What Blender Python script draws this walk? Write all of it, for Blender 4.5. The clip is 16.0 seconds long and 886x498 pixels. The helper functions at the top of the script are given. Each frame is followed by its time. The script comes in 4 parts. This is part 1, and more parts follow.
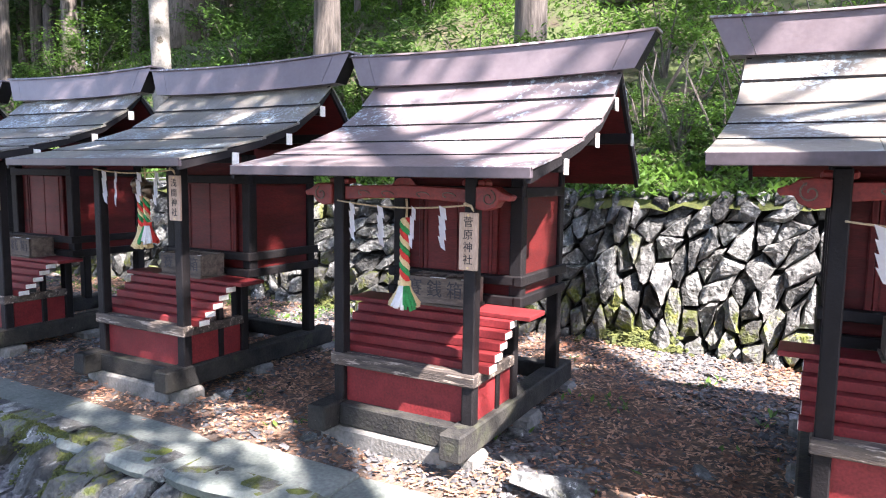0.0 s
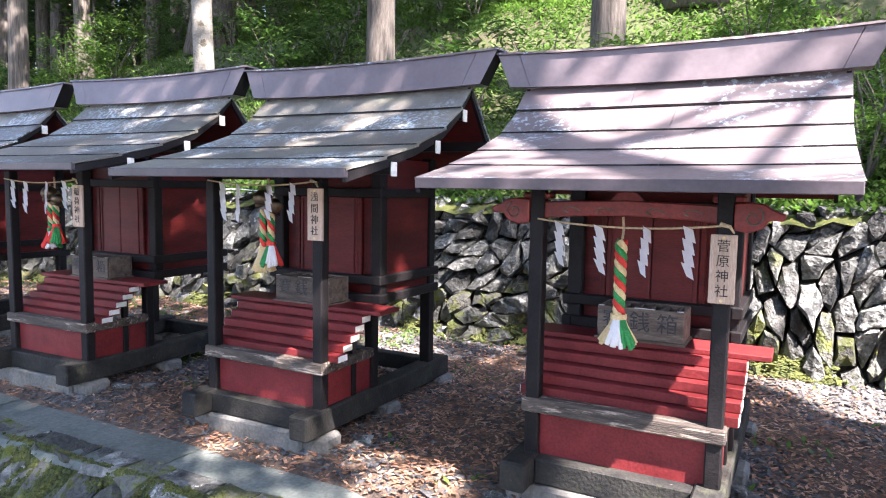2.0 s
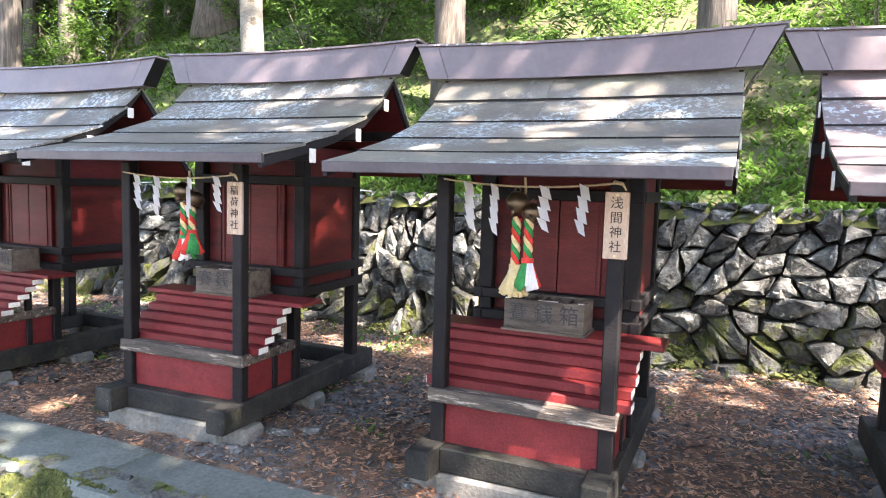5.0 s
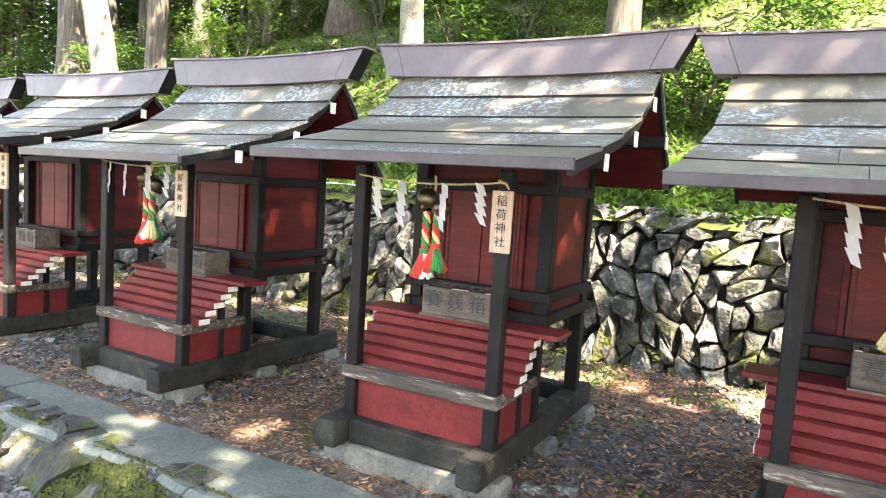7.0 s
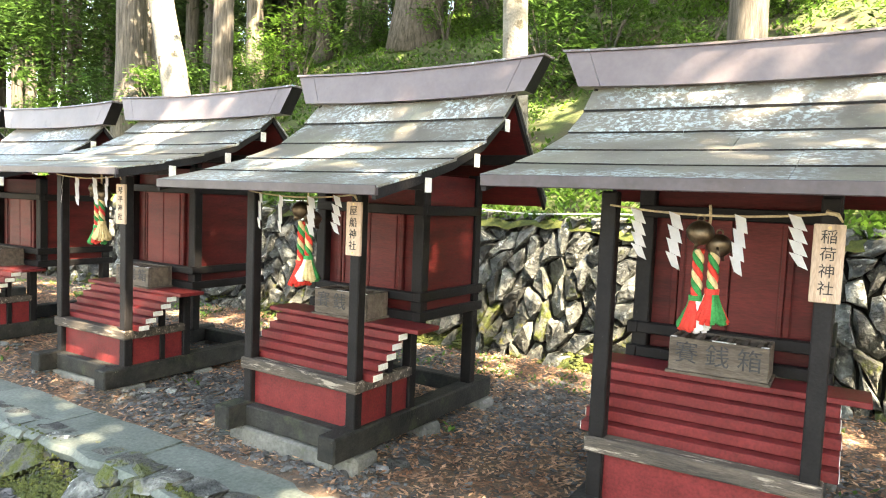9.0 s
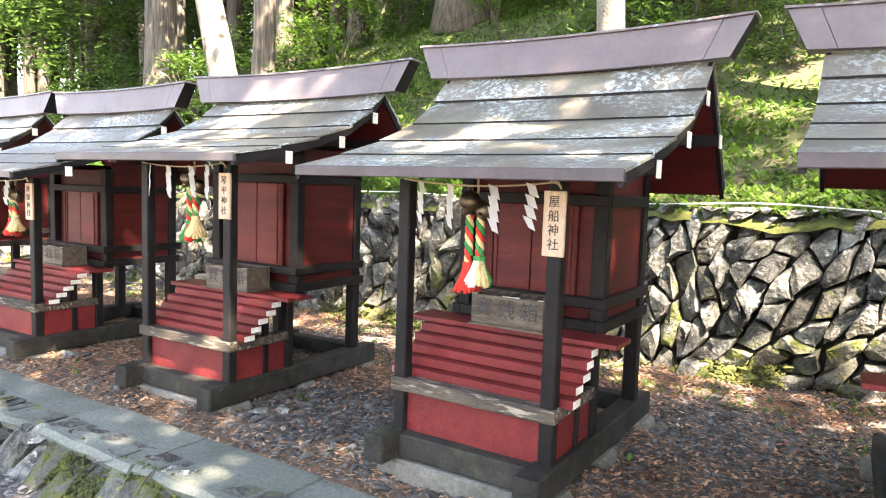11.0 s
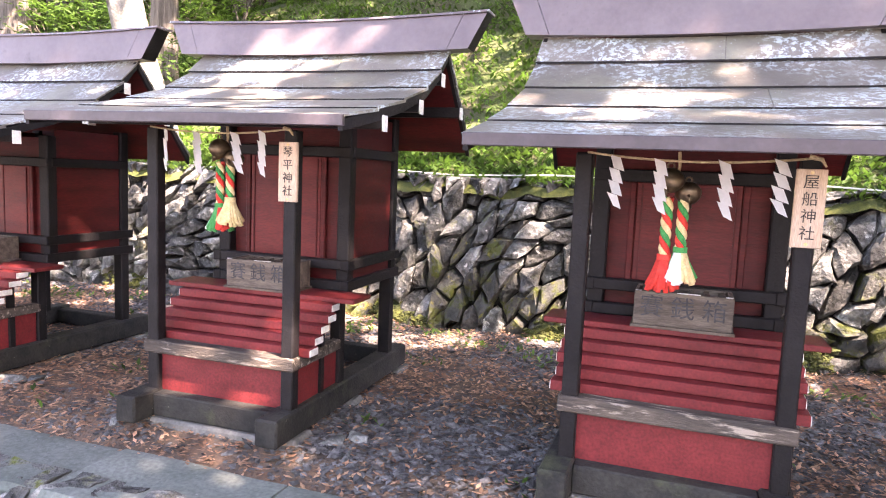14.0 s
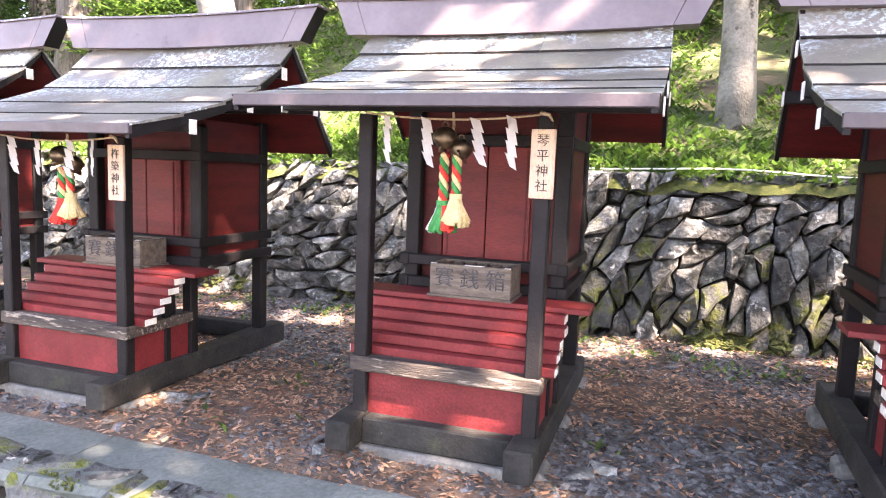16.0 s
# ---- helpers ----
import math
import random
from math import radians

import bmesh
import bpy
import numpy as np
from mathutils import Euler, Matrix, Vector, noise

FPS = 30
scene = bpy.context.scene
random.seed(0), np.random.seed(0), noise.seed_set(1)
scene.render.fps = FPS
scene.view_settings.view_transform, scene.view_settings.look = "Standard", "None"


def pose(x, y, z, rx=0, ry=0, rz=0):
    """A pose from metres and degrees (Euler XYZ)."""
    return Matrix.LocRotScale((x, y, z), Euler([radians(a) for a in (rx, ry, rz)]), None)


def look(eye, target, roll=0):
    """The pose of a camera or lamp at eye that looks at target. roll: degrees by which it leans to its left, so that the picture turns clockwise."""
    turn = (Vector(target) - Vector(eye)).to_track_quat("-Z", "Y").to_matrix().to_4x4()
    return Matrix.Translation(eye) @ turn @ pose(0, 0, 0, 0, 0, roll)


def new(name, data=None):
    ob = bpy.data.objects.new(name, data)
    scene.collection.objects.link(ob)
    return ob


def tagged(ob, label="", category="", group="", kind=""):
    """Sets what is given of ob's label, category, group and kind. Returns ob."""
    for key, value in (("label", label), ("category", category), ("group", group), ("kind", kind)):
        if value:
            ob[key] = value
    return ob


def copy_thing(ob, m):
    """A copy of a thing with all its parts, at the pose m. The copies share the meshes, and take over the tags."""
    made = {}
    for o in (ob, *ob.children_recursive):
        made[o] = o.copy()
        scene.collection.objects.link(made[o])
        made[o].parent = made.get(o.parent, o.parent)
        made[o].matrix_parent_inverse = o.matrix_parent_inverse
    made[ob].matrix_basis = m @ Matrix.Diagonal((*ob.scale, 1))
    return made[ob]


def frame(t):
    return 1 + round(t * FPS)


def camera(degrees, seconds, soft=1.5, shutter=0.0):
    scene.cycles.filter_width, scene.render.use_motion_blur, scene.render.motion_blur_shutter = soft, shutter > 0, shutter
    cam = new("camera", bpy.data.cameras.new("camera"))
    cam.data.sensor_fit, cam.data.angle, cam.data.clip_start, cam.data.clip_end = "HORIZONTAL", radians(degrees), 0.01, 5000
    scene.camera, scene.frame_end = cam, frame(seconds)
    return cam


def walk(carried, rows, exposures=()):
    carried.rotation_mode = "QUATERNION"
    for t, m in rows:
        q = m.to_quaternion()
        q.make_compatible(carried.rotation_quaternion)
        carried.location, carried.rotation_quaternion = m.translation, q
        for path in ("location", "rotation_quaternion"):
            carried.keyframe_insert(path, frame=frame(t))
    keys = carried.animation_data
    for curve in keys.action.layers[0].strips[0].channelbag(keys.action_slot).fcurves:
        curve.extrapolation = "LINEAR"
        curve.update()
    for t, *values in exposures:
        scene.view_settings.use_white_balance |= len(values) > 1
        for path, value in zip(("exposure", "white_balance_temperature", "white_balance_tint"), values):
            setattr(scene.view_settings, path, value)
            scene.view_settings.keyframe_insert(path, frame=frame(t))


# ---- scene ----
cam = camera(66.77, 16.0, soft=1.1)
# seconds, eye x, y, z, then pitch, roll and yaw in degrees
ROWS = [
    (0.0, 0.005, -0.223, 1.344, -6.04, -0.82, 28.78),
    (0.5, -0.281, -0.198, 1.341, -6.85, -1.68, 29.91),
    (1.0, -0.582, -0.144, 1.349, -5.98, -3.32, 32.28),
    (1.5, -0.836, -0.18, 1.34, -4.99, -2.64, 30.89),
    (2.0, -1.114, -0.229, 1.344, -5.12, -0.94, 27.7),
    (2.5, -1.409, -0.124, 1.329, -5.36, 0.14, 27.44),
    (3.0, -1.709, -0.06, 1.359, -4.96, -2.03, 28.28),
    (5.5, -3.093, -0.221, 1.334, -5.49, -1.45, 23.26),
    (6.0, -3.365, -0.19, 1.344, -6.35, -2.06, 24.88),
    (6.5, -3.637, -0.068, 1.348, -5.47, -3.7, 29.27),
    (7.0, -3.905, -0.1, 1.329, -5.26, -3.64, 30.54),
    (7.5, -4.182, -0.167, 1.336, -5.29, -1.9, 28.63),
    (8.0, -4.476, -0.097, 1.332, -5.47, -1.1, 29.58),
    (8.5, -4.747, -0.045, 1.356, -4.57, -3.6, 32.6),
    (9.0, -5.018, -0.092, 1.355, -4.14, -2.35, 32.3),
    (9.5, -5.25, -0.193, 1.352, -4.3, -1.74, 31.21),
    (10.0, -5.545, -0.139, 1.334, -4.86, -1.46, 33.03),
    (12.5, -6.811, -0.028, 1.283, -4.89, -3.71, 26.57),
    (13.0, -7.07, -0.118, 1.261, -4.72, -3.03, 21.69),
    (13.5, -7.263, -0.169, 1.279, -6.16, -3.19, 19.58),
    (14.0, -7.538, -0.066, 1.255, -6.18, -2.43, 19.33),
    (14.5, -7.76, -0.012, 1.266, -6.55, -3.85, 21.19),
    (15.0, -8.047, -0.071, 1.257, -6.33, -2.14, 20.03),
    (15.5, -8.315, -0.107, 1.248, -6.8, -3.69, 18.94),
    (16.0, -8.642, -0.02, 1.202, -6.57, -2.17, 20.01),
]
EXPOSURES = [(0.0, 2.85, 6500, 27), (3.0, 3.1, 6700, 26), (5.5, 3.65, 7500, 22), (9.0, 3.9, 9200, 12), (10.0, 3.9, 9100, 14), (12.5, 3.8, 7900, 34), (14.5, 3.88, 8100, 38), (16.0, 4.0, 8000, 34)]
walk(cam, [(t, pose(x, y, z, 90 + pitch, roll, yaw)) for t, x, y, z, pitch, roll, yaw in ROWS], EXPOSURES)
# shade trees across the path: where the shade falls (x, y), crown height, size
SHADE = [(-3.1, 5.0, 9.0, 0.38), (-5.1, 2.6, 9.0, 0.5), (-3.1, 1.6, 9.0, 0.42), (-6.0, 3.7, 9.5, 0.7), (-6.6, 1.9, 9.0, 0.75), (-8.7, 3.0, 9.5, 0.75), (-10.8, 2.2, 9.0, 0.9), (-12.8, 3.6, 9.5, 0.95), (-4.4, -0.6, 9.0, 0.85), (-7.6, -0.9, 9.5, 0.9), (-15.5, 2.5, 9.5, 1.1), (-1.0, 7.5, 16.0, 0.65), (-4.6, 7.3, 16.0, 0.65), (-7.6, 6.9, 16.5, 0.72), (-11.0, 6.6, 16.0, 0.85), (-3.0, 10.0, 19.0, 0.85), (-8.3, 3.3, 11.0, 0.5)]

# ---- world, sun, exposure ----
SUN_FROM = Vector((0.71, -0.30, 1.0)).normalized()
world = bpy.data.worlds.new("sky")
scene.world = world
world.use_nodes = True
wn = world.node_tree.nodes
sky = wn.new("ShaderNodeTexSky")
sky.sky_type, sky.sun_disc = "NISHITA", False
sky.sun_elevation = math.asin(SUN_FROM.z)
sky.sun_rotation = math.atan2(SUN_FROM.x, SUN_FROM.y)
world.node_tree.links.new(sky.outputs[0], wn["Background"].inputs[0])
wn["Background"].inputs[1].default_value = 0.10
lamp = bpy.data.lights.new("sun", "SUN")
lamp.energy, lamp.angle, lamp.color = 5.0, radians(0.6), (1.0, 0.95, 0.87)
sun = new("sun", lamp)
sun.matrix_world = look(SUN_FROM * 30, (0, 0, 0))

# ---- materials ----
def mat(name, cols, scale=8.0, rough=0.7, bump=0.3, bump_scale=60.0, metal=0.0, stretch=(1, 1, 1), rand=0.0, spots=None, translucent=0.0, stops=(0.35, 0.65), spec=0.5, grain=0.6, deep=0.01):
    """Two-scale procedural surface: broad colour noise, fine grain and bump, optional spots (colour, scale, threshold, width)."""
    m = bpy.data.materials.new(name)
    m.use_nodes = True
    n, l = m.node_tree.nodes, m.node_tree.links
    b = n["Principled BSDF"]
    geo = n.new("ShaderNodeNewGeometry")
    src = geo.outputs["Position"]
    mp = n.new("ShaderNodeMapping")
    mp.inputs["Scale"].default_value = stretch
    l.new(src, mp.inputs["Vector"])
    nz = n.new("ShaderNodeTexNoise")
    nz.inputs["Scale"].default_value, nz.inputs["Detail"].default_value = scale, 6.0
    nz.inputs["Roughness"].default_value = 0.65
    l.new(mp.outputs[0], nz.inputs["Vector"])
    ramp = n.new("ShaderNodeValToRGB")
    el = ramp.color_ramp.elements
    el[0].position, el[1].position = stops
    el[0].color, el[1].color = (*cols[0], 1), (*cols[-1], 1)
    for i, c in enumerate(cols[1:-1]):
        e = el.new(stops[0] + (stops[1] - stops[0]) * (i + 1) / (len(cols) - 1))
        e.color = (*c, 1)
    l.new(nz.outputs["Fac"], ramp.inputs[0])
    out = ramp.outputs[0]
    fine = n.new("ShaderNodeTexNoise")
    fine.inputs["Scale"].default_value, fine.inputs["Detail"].default_value = bump_scale, 5.0
    l.new(mp.outputs[0], fine.inputs["Vector"])
    mul = n.new("ShaderNodeMix")
    mul.data_type, mul.blend_type = "RGBA", "OVERLAY"
    mul.inputs[0].default_value = grain
    l.new(out, mul.inputs[6])
    l.new(fine.outputs["Fac"], mul.inputs[7])
    out = mul.outputs[2]
    for colour, sc, th, w, *patch in spots or ():
        s = n.new("ShaderNodeTexNoise")
        s.inputs["Scale"].default_value, s.inputs["Detail"].default_value = sc, 8.0
        s.inputs["Roughness"].default_value = 0.7
        l.new(mp.outputs[0], s.inputs["Vector"])
        r = n.new("ShaderNodeMapRange")
        r.inputs["From Min"].default_value, r.inputs["From Max"].default_value = th, th + w
        l.new(s.outputs["Fac"], r.inputs["Value"])
        fac = r.outputs[0]
        if patch:
            broad = n.new("ShaderNodeTexNoise")
            broad.inputs["Scale"].default_value, broad.inputs["Detail"].default_value = patch[0], 3.0
            l.new(mp.outputs[0], broad.inputs["Vector"])
            within = n.new("ShaderNodeMapRange")
            within.inputs["From Min"].default_value, within.inputs["From Max"].default_value = 0.47, 0.60
            l.new(broad.outputs["Fac"], within.inputs["Value"])
            both = n.new("ShaderNodeMath")
            both.operation = "MULTIPLY"
            l.new(fac, both.inputs[0])
            l.new(within.outputs[0], both.inputs[1])
            fac = both.outputs[0]
        mx = n.new("ShaderNodeMix")
        mx.data_type = "RGBA"
        l.new(fac, mx.inputs[0])
        l.new(out, mx.inputs[6])
        mx.inputs[7].default_value = (*colour, 1)
        out = mx.outputs[2]
    if rand:
        oi = n.new("ShaderNodeObjectInfo")
        isl = n.new("ShaderNodeMath")
        isl.operation = "ADD"
        l.new(oi.outputs["Random"], isl.inputs[0])
        l.new(geo.outputs["Random Per Island"], isl.inputs[1])
        fr = n.new("ShaderNodeMath")
        fr.operation = "FRACT"
        l.new(isl.outputs[0], fr.inputs[0])
        mr = n.new("ShaderNodeMapRange")
        mr.inputs["To Min"].default_value, mr.inputs["To Max"].default_value = 1 - rand, 1 + rand
        l.new(fr.outputs[0], mr.inputs["Value"])
        hs = n.new("ShaderNodeHueSaturation")
        l.new(out, hs.inputs["Color"])
        l.new(mr.outputs[0], hs.inputs["Value"])
        out = hs.outputs[0]
    l.new(out, b.inputs["Base Color"])
    rr = n.new("ShaderNodeMapRange")
    rr.inputs["To Min"].default_value, rr.inputs["To Max"].default_value = max(0.05, rough - 0.12), min(1, rough + 0.12)
    l.new(fine.outputs["Fac"], rr.inputs["Value"])
    l.new(rr.outputs[0], b.inputs["Roughness"])
    b.inputs["Metallic"].default_value = metal
    b.inputs["Specular IOR Level"].default_value = spec
    bp = n.new("ShaderNodeBump")
    bp.inputs["Strength"].default_value, bp.inputs["Distance"].default_value = bump, deep
    l.new(fine.outputs["Fac"], bp.inputs["Height"])
    l.new(bp.outputs[0], b.inputs["Normal"])
    if translucent:
        tr = n.new("ShaderNodeBsdfTranslucent")
        l.new(out, tr.inputs["Color"])
        ms = n.new("ShaderNodeMixShader")
        ms.inputs[0].default_value = translucent
        l.new(b.outputs[0], ms.inputs[1])
        l.new(tr.outputs[0], ms.inputs[2])
        l.new(ms.outputs[0], n["Material Output"].inputs["Surface"])
    return m

# timber black; also colours roof sheet edges as the shadow under each lap
M_BLACK = mat("black_stained_wood_and_lap_shade", [(0.006, 0.0055, 0.006), (0.013, 0.012, 0.0125)], 6, 0.6, 0.25, 90, spots=[((0.12, 0.105, 0.09), 24, 0.67, 0.10)], rand=0.15, spec=0.22)
M_BASE = mat("weathered_base_timber", [(0.014, 0.015, 0.015), (0.042, 0.042, 0.036)], 5, 0.8, 0.5, 70, spots=[((0.07, 0.08, 0.045), 4, 0.56, 0.2), ((0.26, 0.24, 0.2), 30, 0.67, 0.08)], rand=0.2, spec=0.25)
M_RAIL = mat("worn_grey_rail_wood", [(0.04, 0.036, 0.033), (0.12, 0.10, 0.08)], 7, 0.85, 0.5, 80, stretch=(0.4, 3, 3), spots=[((0.36, 0.31, 0.25), 16, 0.55, 0.08)], rand=0.2, spec=0.25)
M_RED = mat("faded_red_paint", [(0.125, 0.015, 0.016), (0.195, 0.026, 0.027)], 5, 0.5, 0.15, 90, stretch=(1, 1, 1), spots=[((0.12, 0.02, 0.018), 9, 0.62, 0.2), ((0.38, 0.22, 0.19), 40, 0.73, 0.06)], rand=0.12, spec=0.3)
# body red, darkened further to carry the shade under the roofs
M_REDD = mat("dark_red_body_paint_with_roof_shade", [(0.050, 0.006, 0.006), (0.105, 0.012, 0.011)], 4, 0.55, 0.2, 60, stretch=(0.5, 0.5, 3), spots=[((0.045, 0.012, 0.009), 6, 0.6, 0.2)], rand=0.12, spec=0.25)
M_DOOR = mat("dull_red_door_paint", [(0.085, 0.010, 0.010), (0.14, 0.018, 0.017)], 4, 0.5, 0.2, 60, stretch=(0.6, 0.6, 3), spots=[((0.06, 0.012, 0.01), 7, 0.6, 0.2)], rand=0.12, spec=0.3)
M_WHITE = mat("chalky_white_end_paint", [(0.60, 0.60, 0.52), (0.80, 0.80, 0.74)], 12, 0.7, 0.2, 80, spots=[((0.25, 0.24, 0.2), 30, 0.63, 0.08)])
M_ROOF = mat("weathered_brown_roof_sheet", [(0.115, 0.108, 0.094), (0.185, 0.175, 0.148)], 3, 0.42, 0.15, 40, spots=[((0.215, 0.22, 0.165), 2.2, 0.50, 0.2), ((0.36, 0.36, 0.34), 9, 0.60, 0.2), ((0.42, 0.51, 0.54), 38, 0.51, 0.03, 2.4), ((0.42, 0.50, 0.53), 70, 0.63, 0.04)], rand=0.2, grain=0.3)
M_ROOFB = mat("smooth_brown_roof_sheet", [(0.13, 0.108, 0.112), (0.18, 0.155, 0.155)], 3, 0.36, 0.08, 40, spots=[((0.46, 0.56, 0.60), 30, 0.54, 0.04, 1.8)], rand=0.15, grain=0.2)
M_RIDGE = mat("purple_brown_ridge_sheet", [(0.115, 0.094, 0.10), (0.16, 0.136, 0.142)], 2.5, 0.38, 0.08, 40, spots=[((0.4, 0.4, 0.42), 40, 0.74, 0.04), ((0.06, 0.052, 0.055), 5, 0.62, 0.15)], grain=0.12)
M_FASCIA = mat("dark_purple_brown_fascia", [(0.045, 0.037, 0.043), (0.075, 0.063, 0.071)], 5, 0.45, 0.1, 50, spots=[((0.18, 0.17, 0.17), 30, 0.68, 0.06)], grain=0.3)
M_BOXW = mat("grey_aged_box_wood", [(0.065, 0.052, 0.04), (0.17, 0.14, 0.108)], 10, 0.8, 0.5, 90, stretch=(0.5, 3, 3), spots=[((0.03, 0.026, 0.024), 14, 0.6, 0.15)], rand=0.2)
M_PLAQUE = mat("pale_plaque_wood", [(0.46, 0.32, 0.22), (0.58, 0.44, 0.33)], 9, 0.6, 0.2, 90, stretch=(4, 4, 0.5), rand=0.12)
M_INK = mat("black_ink", [(0.012, 0.011, 0.010), (0.03, 0.025, 0.022)], 30, 0.6, 0.1, 90)
M_BOXINK = mat("faded_box_ink", [(0.02, 0.02, 0.024), (0.06, 0.06, 0.065)], 40, 0.7, 0.1, 90)
M_PAPER = mat("white_folded_paper", [(0.80, 0.80, 0.80), (0.87, 0.87, 0.86)], 8, 0.8, 0.05, 60, translucent=0.3)
M_STRAW = mat("straw_rope", [(0.40, 0.30, 0.17), (0.56, 0.45, 0.28)], 60, 0.85, 0.6, 160)
M_BELL = mat("aged_brass_bell", [(0.10, 0.070, 0.045), (0.20, 0.15, 0.10)], 14, 0.38, 0.1, 60, metal=0.85)
M_CRED = mat("red_cord", [(0.62, 0.03, 0.02), (0.74, 0.06, 0.04)], 40, 0.8, 0.4, 200)
M_CGRN = mat("green_cord", [(0.01, 0.20, 0.05), (0.02, 0.30, 0.08)], 40, 0.8, 0.4, 200)
M_CYEL = mat("cream_cord", [(0.62, 0.46, 0.20), (0.74, 0.60, 0.34)], 40, 0.8, 0.4, 200)
M_CWHT = mat("white_cord", [(0.74, 0.74, 0.72), (0.82, 0.82, 0.80)], 40, 0.8, 0.4, 200)
M_CARVE = mat("carved_red_paint", [(0.14, 0.013, 0.011), (0.22, 0.026, 0.02)], 9, 0.5, 0.2, 90, spots=[((0.10, 0.10, 0.075), 24, 0.64, 0.06)])
M_CONC = mat("mossy_concrete", [(0.10, 0.105, 0.095), (0.19, 0.19, 0.17)], 6, 0.9, 0.5, 60, spots=[((0.05, 0.075, 0.03), 5, 0.6, 0.15), ((0.3, 0.3, 0.28), 30, 0.64, 0.1)])
M_KERB = mat("grey_green_slab_stone", [(0.11, 0.138, 0.12), (0.185, 0.213, 0.19)], 3.0, 0.85, 0.35, 50, spots=[((0.085, 0.11, 0.095), 1.5, 0.55, 0.2), ((0.34, 0.36, 0.35), 45, 0.64, 0.08)], rand=0.15)
M_STONE = mat("lichened_wall_stone", [(0.03, 0.034, 0.032), (0.10, 0.108, 0.10), (0.24, 0.255, 0.235)], 8, 0.8, 1.0, 34, spots=[((0.50, 0.52, 0.48), 13, 0.575, 0.08), ((0.11, 0.125, 0.04), 2.6, 0.60, 0.10), ((0.025, 0.027, 0.024), 7, 0.60, 0.12)], rand=0.6, deep=0.03)
M_STONEM = mat("moss_grown_stone", [(0.04, 0.044, 0.04), (0.14, 0.148, 0.13)], 6, 0.8, 0.9, 40, spots=[((0.075, 0.095, 0.015), 6, 0.50, 0.08), ((0.20, 0.19, 0.03), 11, 0.58, 0.1)], rand=0.4, deep=0.03)
M_MOSS = mat("yellow_green_moss", [(0.035, 0.052, 0.012), (0.10, 0.115, 0.025)], 14, 0.95, 1.0, 110, rand=0.3)
M_GAP = mat("dark_wall_earth", [(0.012, 0.012, 0.010), (0.03, 0.028, 0.022)], 10, 0.95, 0.6, 50)
M_GROUND = mat("leaf_litter_soil", [(0.06, 0.047, 0.037), (0.125, 0.092, 0.066), (0.22, 0.13, 0.08)], 9, 0.95, 1.0, 70, spots=[((0.08, 0.085, 0.09), 16, 0.56, 0.1), ((0.16, 0.085, 0.055), 5, 0.60, 0.1)])
M_CHIP = mat("slate_chip", [(0.04, 0.042, 0.042), (0.145, 0.147, 0.146)], 12, 0.75, 0.4, 90, rand=0.6)
M_LITTER = mat("fallen_leaf", [(0.25, 0.115, 0.065), (0.50, 0.31, 0.195)], 4, 0.85, 0.2, 80, rand=0.65, translucent=0.15)
M_PATH = mat("path_gravel", [(0.08, 0.083, 0.085), (0.17, 0.17, 0.17)], 20, 0.9, 1.0, 90)
M_HILL = mat("mossy_forest_floor", [(0.05, 0.04, 0.024), (0.045, 0.06, 0.018), (0.065, 0.095, 0.024)], 1.6, 0.95, 1.0, 30, spots=[((0.17, 0.12, 0.075), 1.3, 0.62, 0.1)])
M_BARK = mat("fibrous_cedar_bark", [(0.035, 0.03, 0.024), (0.13, 0.117, 0.098)], 9, 0.9, 1.0, 40, stretch=(2.5, 2.5, 0.25), rand=0.2)
M_BARKP = mat("pale_mottled_bark", [(0.10, 0.097, 0.08), (0.235, 0.228, 0.195)], 3, 0.9, 0.9, 40, spots=[((0.05, 0.045, 0.03), 4.5, 0.56, 0.06), ((0.06, 0.08, 0.025), 2, 0.6, 0.1)])
M_LEAF = mat("broad_green_leaf", [(0.028, 0.068, 0.015), (0.07, 0.15, 0.03)], 1.5, 0.45, 0.1, 40, rand=0.5, translucent=0.45)
M_LEAFD = mat("dark_conifer_leaf", [(0.025, 0.055, 0.018), (0.055, 0.11, 0.03)], 1.2, 0.55, 0.1, 40, rand=0.45, translucent=0.3)
M_FERN = mat("bright_undergrowth_leaf", [(0.045, 0.11, 0.017), (0.11, 0.22, 0.038)], 2, 0.5, 0.1, 40, rand=0.5, translucent=0.45)

# ---- builders ----
rng = random.Random(7)

def part(name, bm, material, parent, label="", smooth=False):
    me = bpy.data.meshes.new(name)
    bm.to_mesh(me)
    bm.free()
    for mm in material if isinstance(material, (list, tuple)) else [material]:
        me.materials.append(mm)
    if smooth:
        for p in me.polygons:
            p.use_smooth = True
    ob = new(name, me)
    if parent:
        ob.parent = parent
    return tagged(ob, label)

def empty(name, x, y, z, label, category, group="", rz=0):
    ob = new(name)
    ob.empty_display_size = 0.1
    ob.matrix_basis = pose(x, y, z, 0, 0, rz)
    return tagged(ob, label, category, group)

def box(x0, x1, y0, y1, z0, z1, bevel=0.004, bm=None):
    made = bmesh.new()
    r = bmesh.ops.create_cube(made, size=1)
    for v in r["verts"]:
        v.co = Vector(((x0 + x1) / 2 + v.co.x * (x1 - x0), (y0 + y1) / 2 + v.co.y * (y1 - y0), (z0 + z1) / 2 + v.co.z * (z1 - z0)))
    if bevel:
        bmesh.ops.bevel(made, geom=made.edges[:], offset=bevel, segments=1, affect="EDGES")
    if bm is None:
        return made
    me = bpy.data.meshes.new("tmp")
    made.to_mesh(me)
    bm.from_mesh(me)
    made.free()
    bpy.data.meshes.remove(me)
    return bm

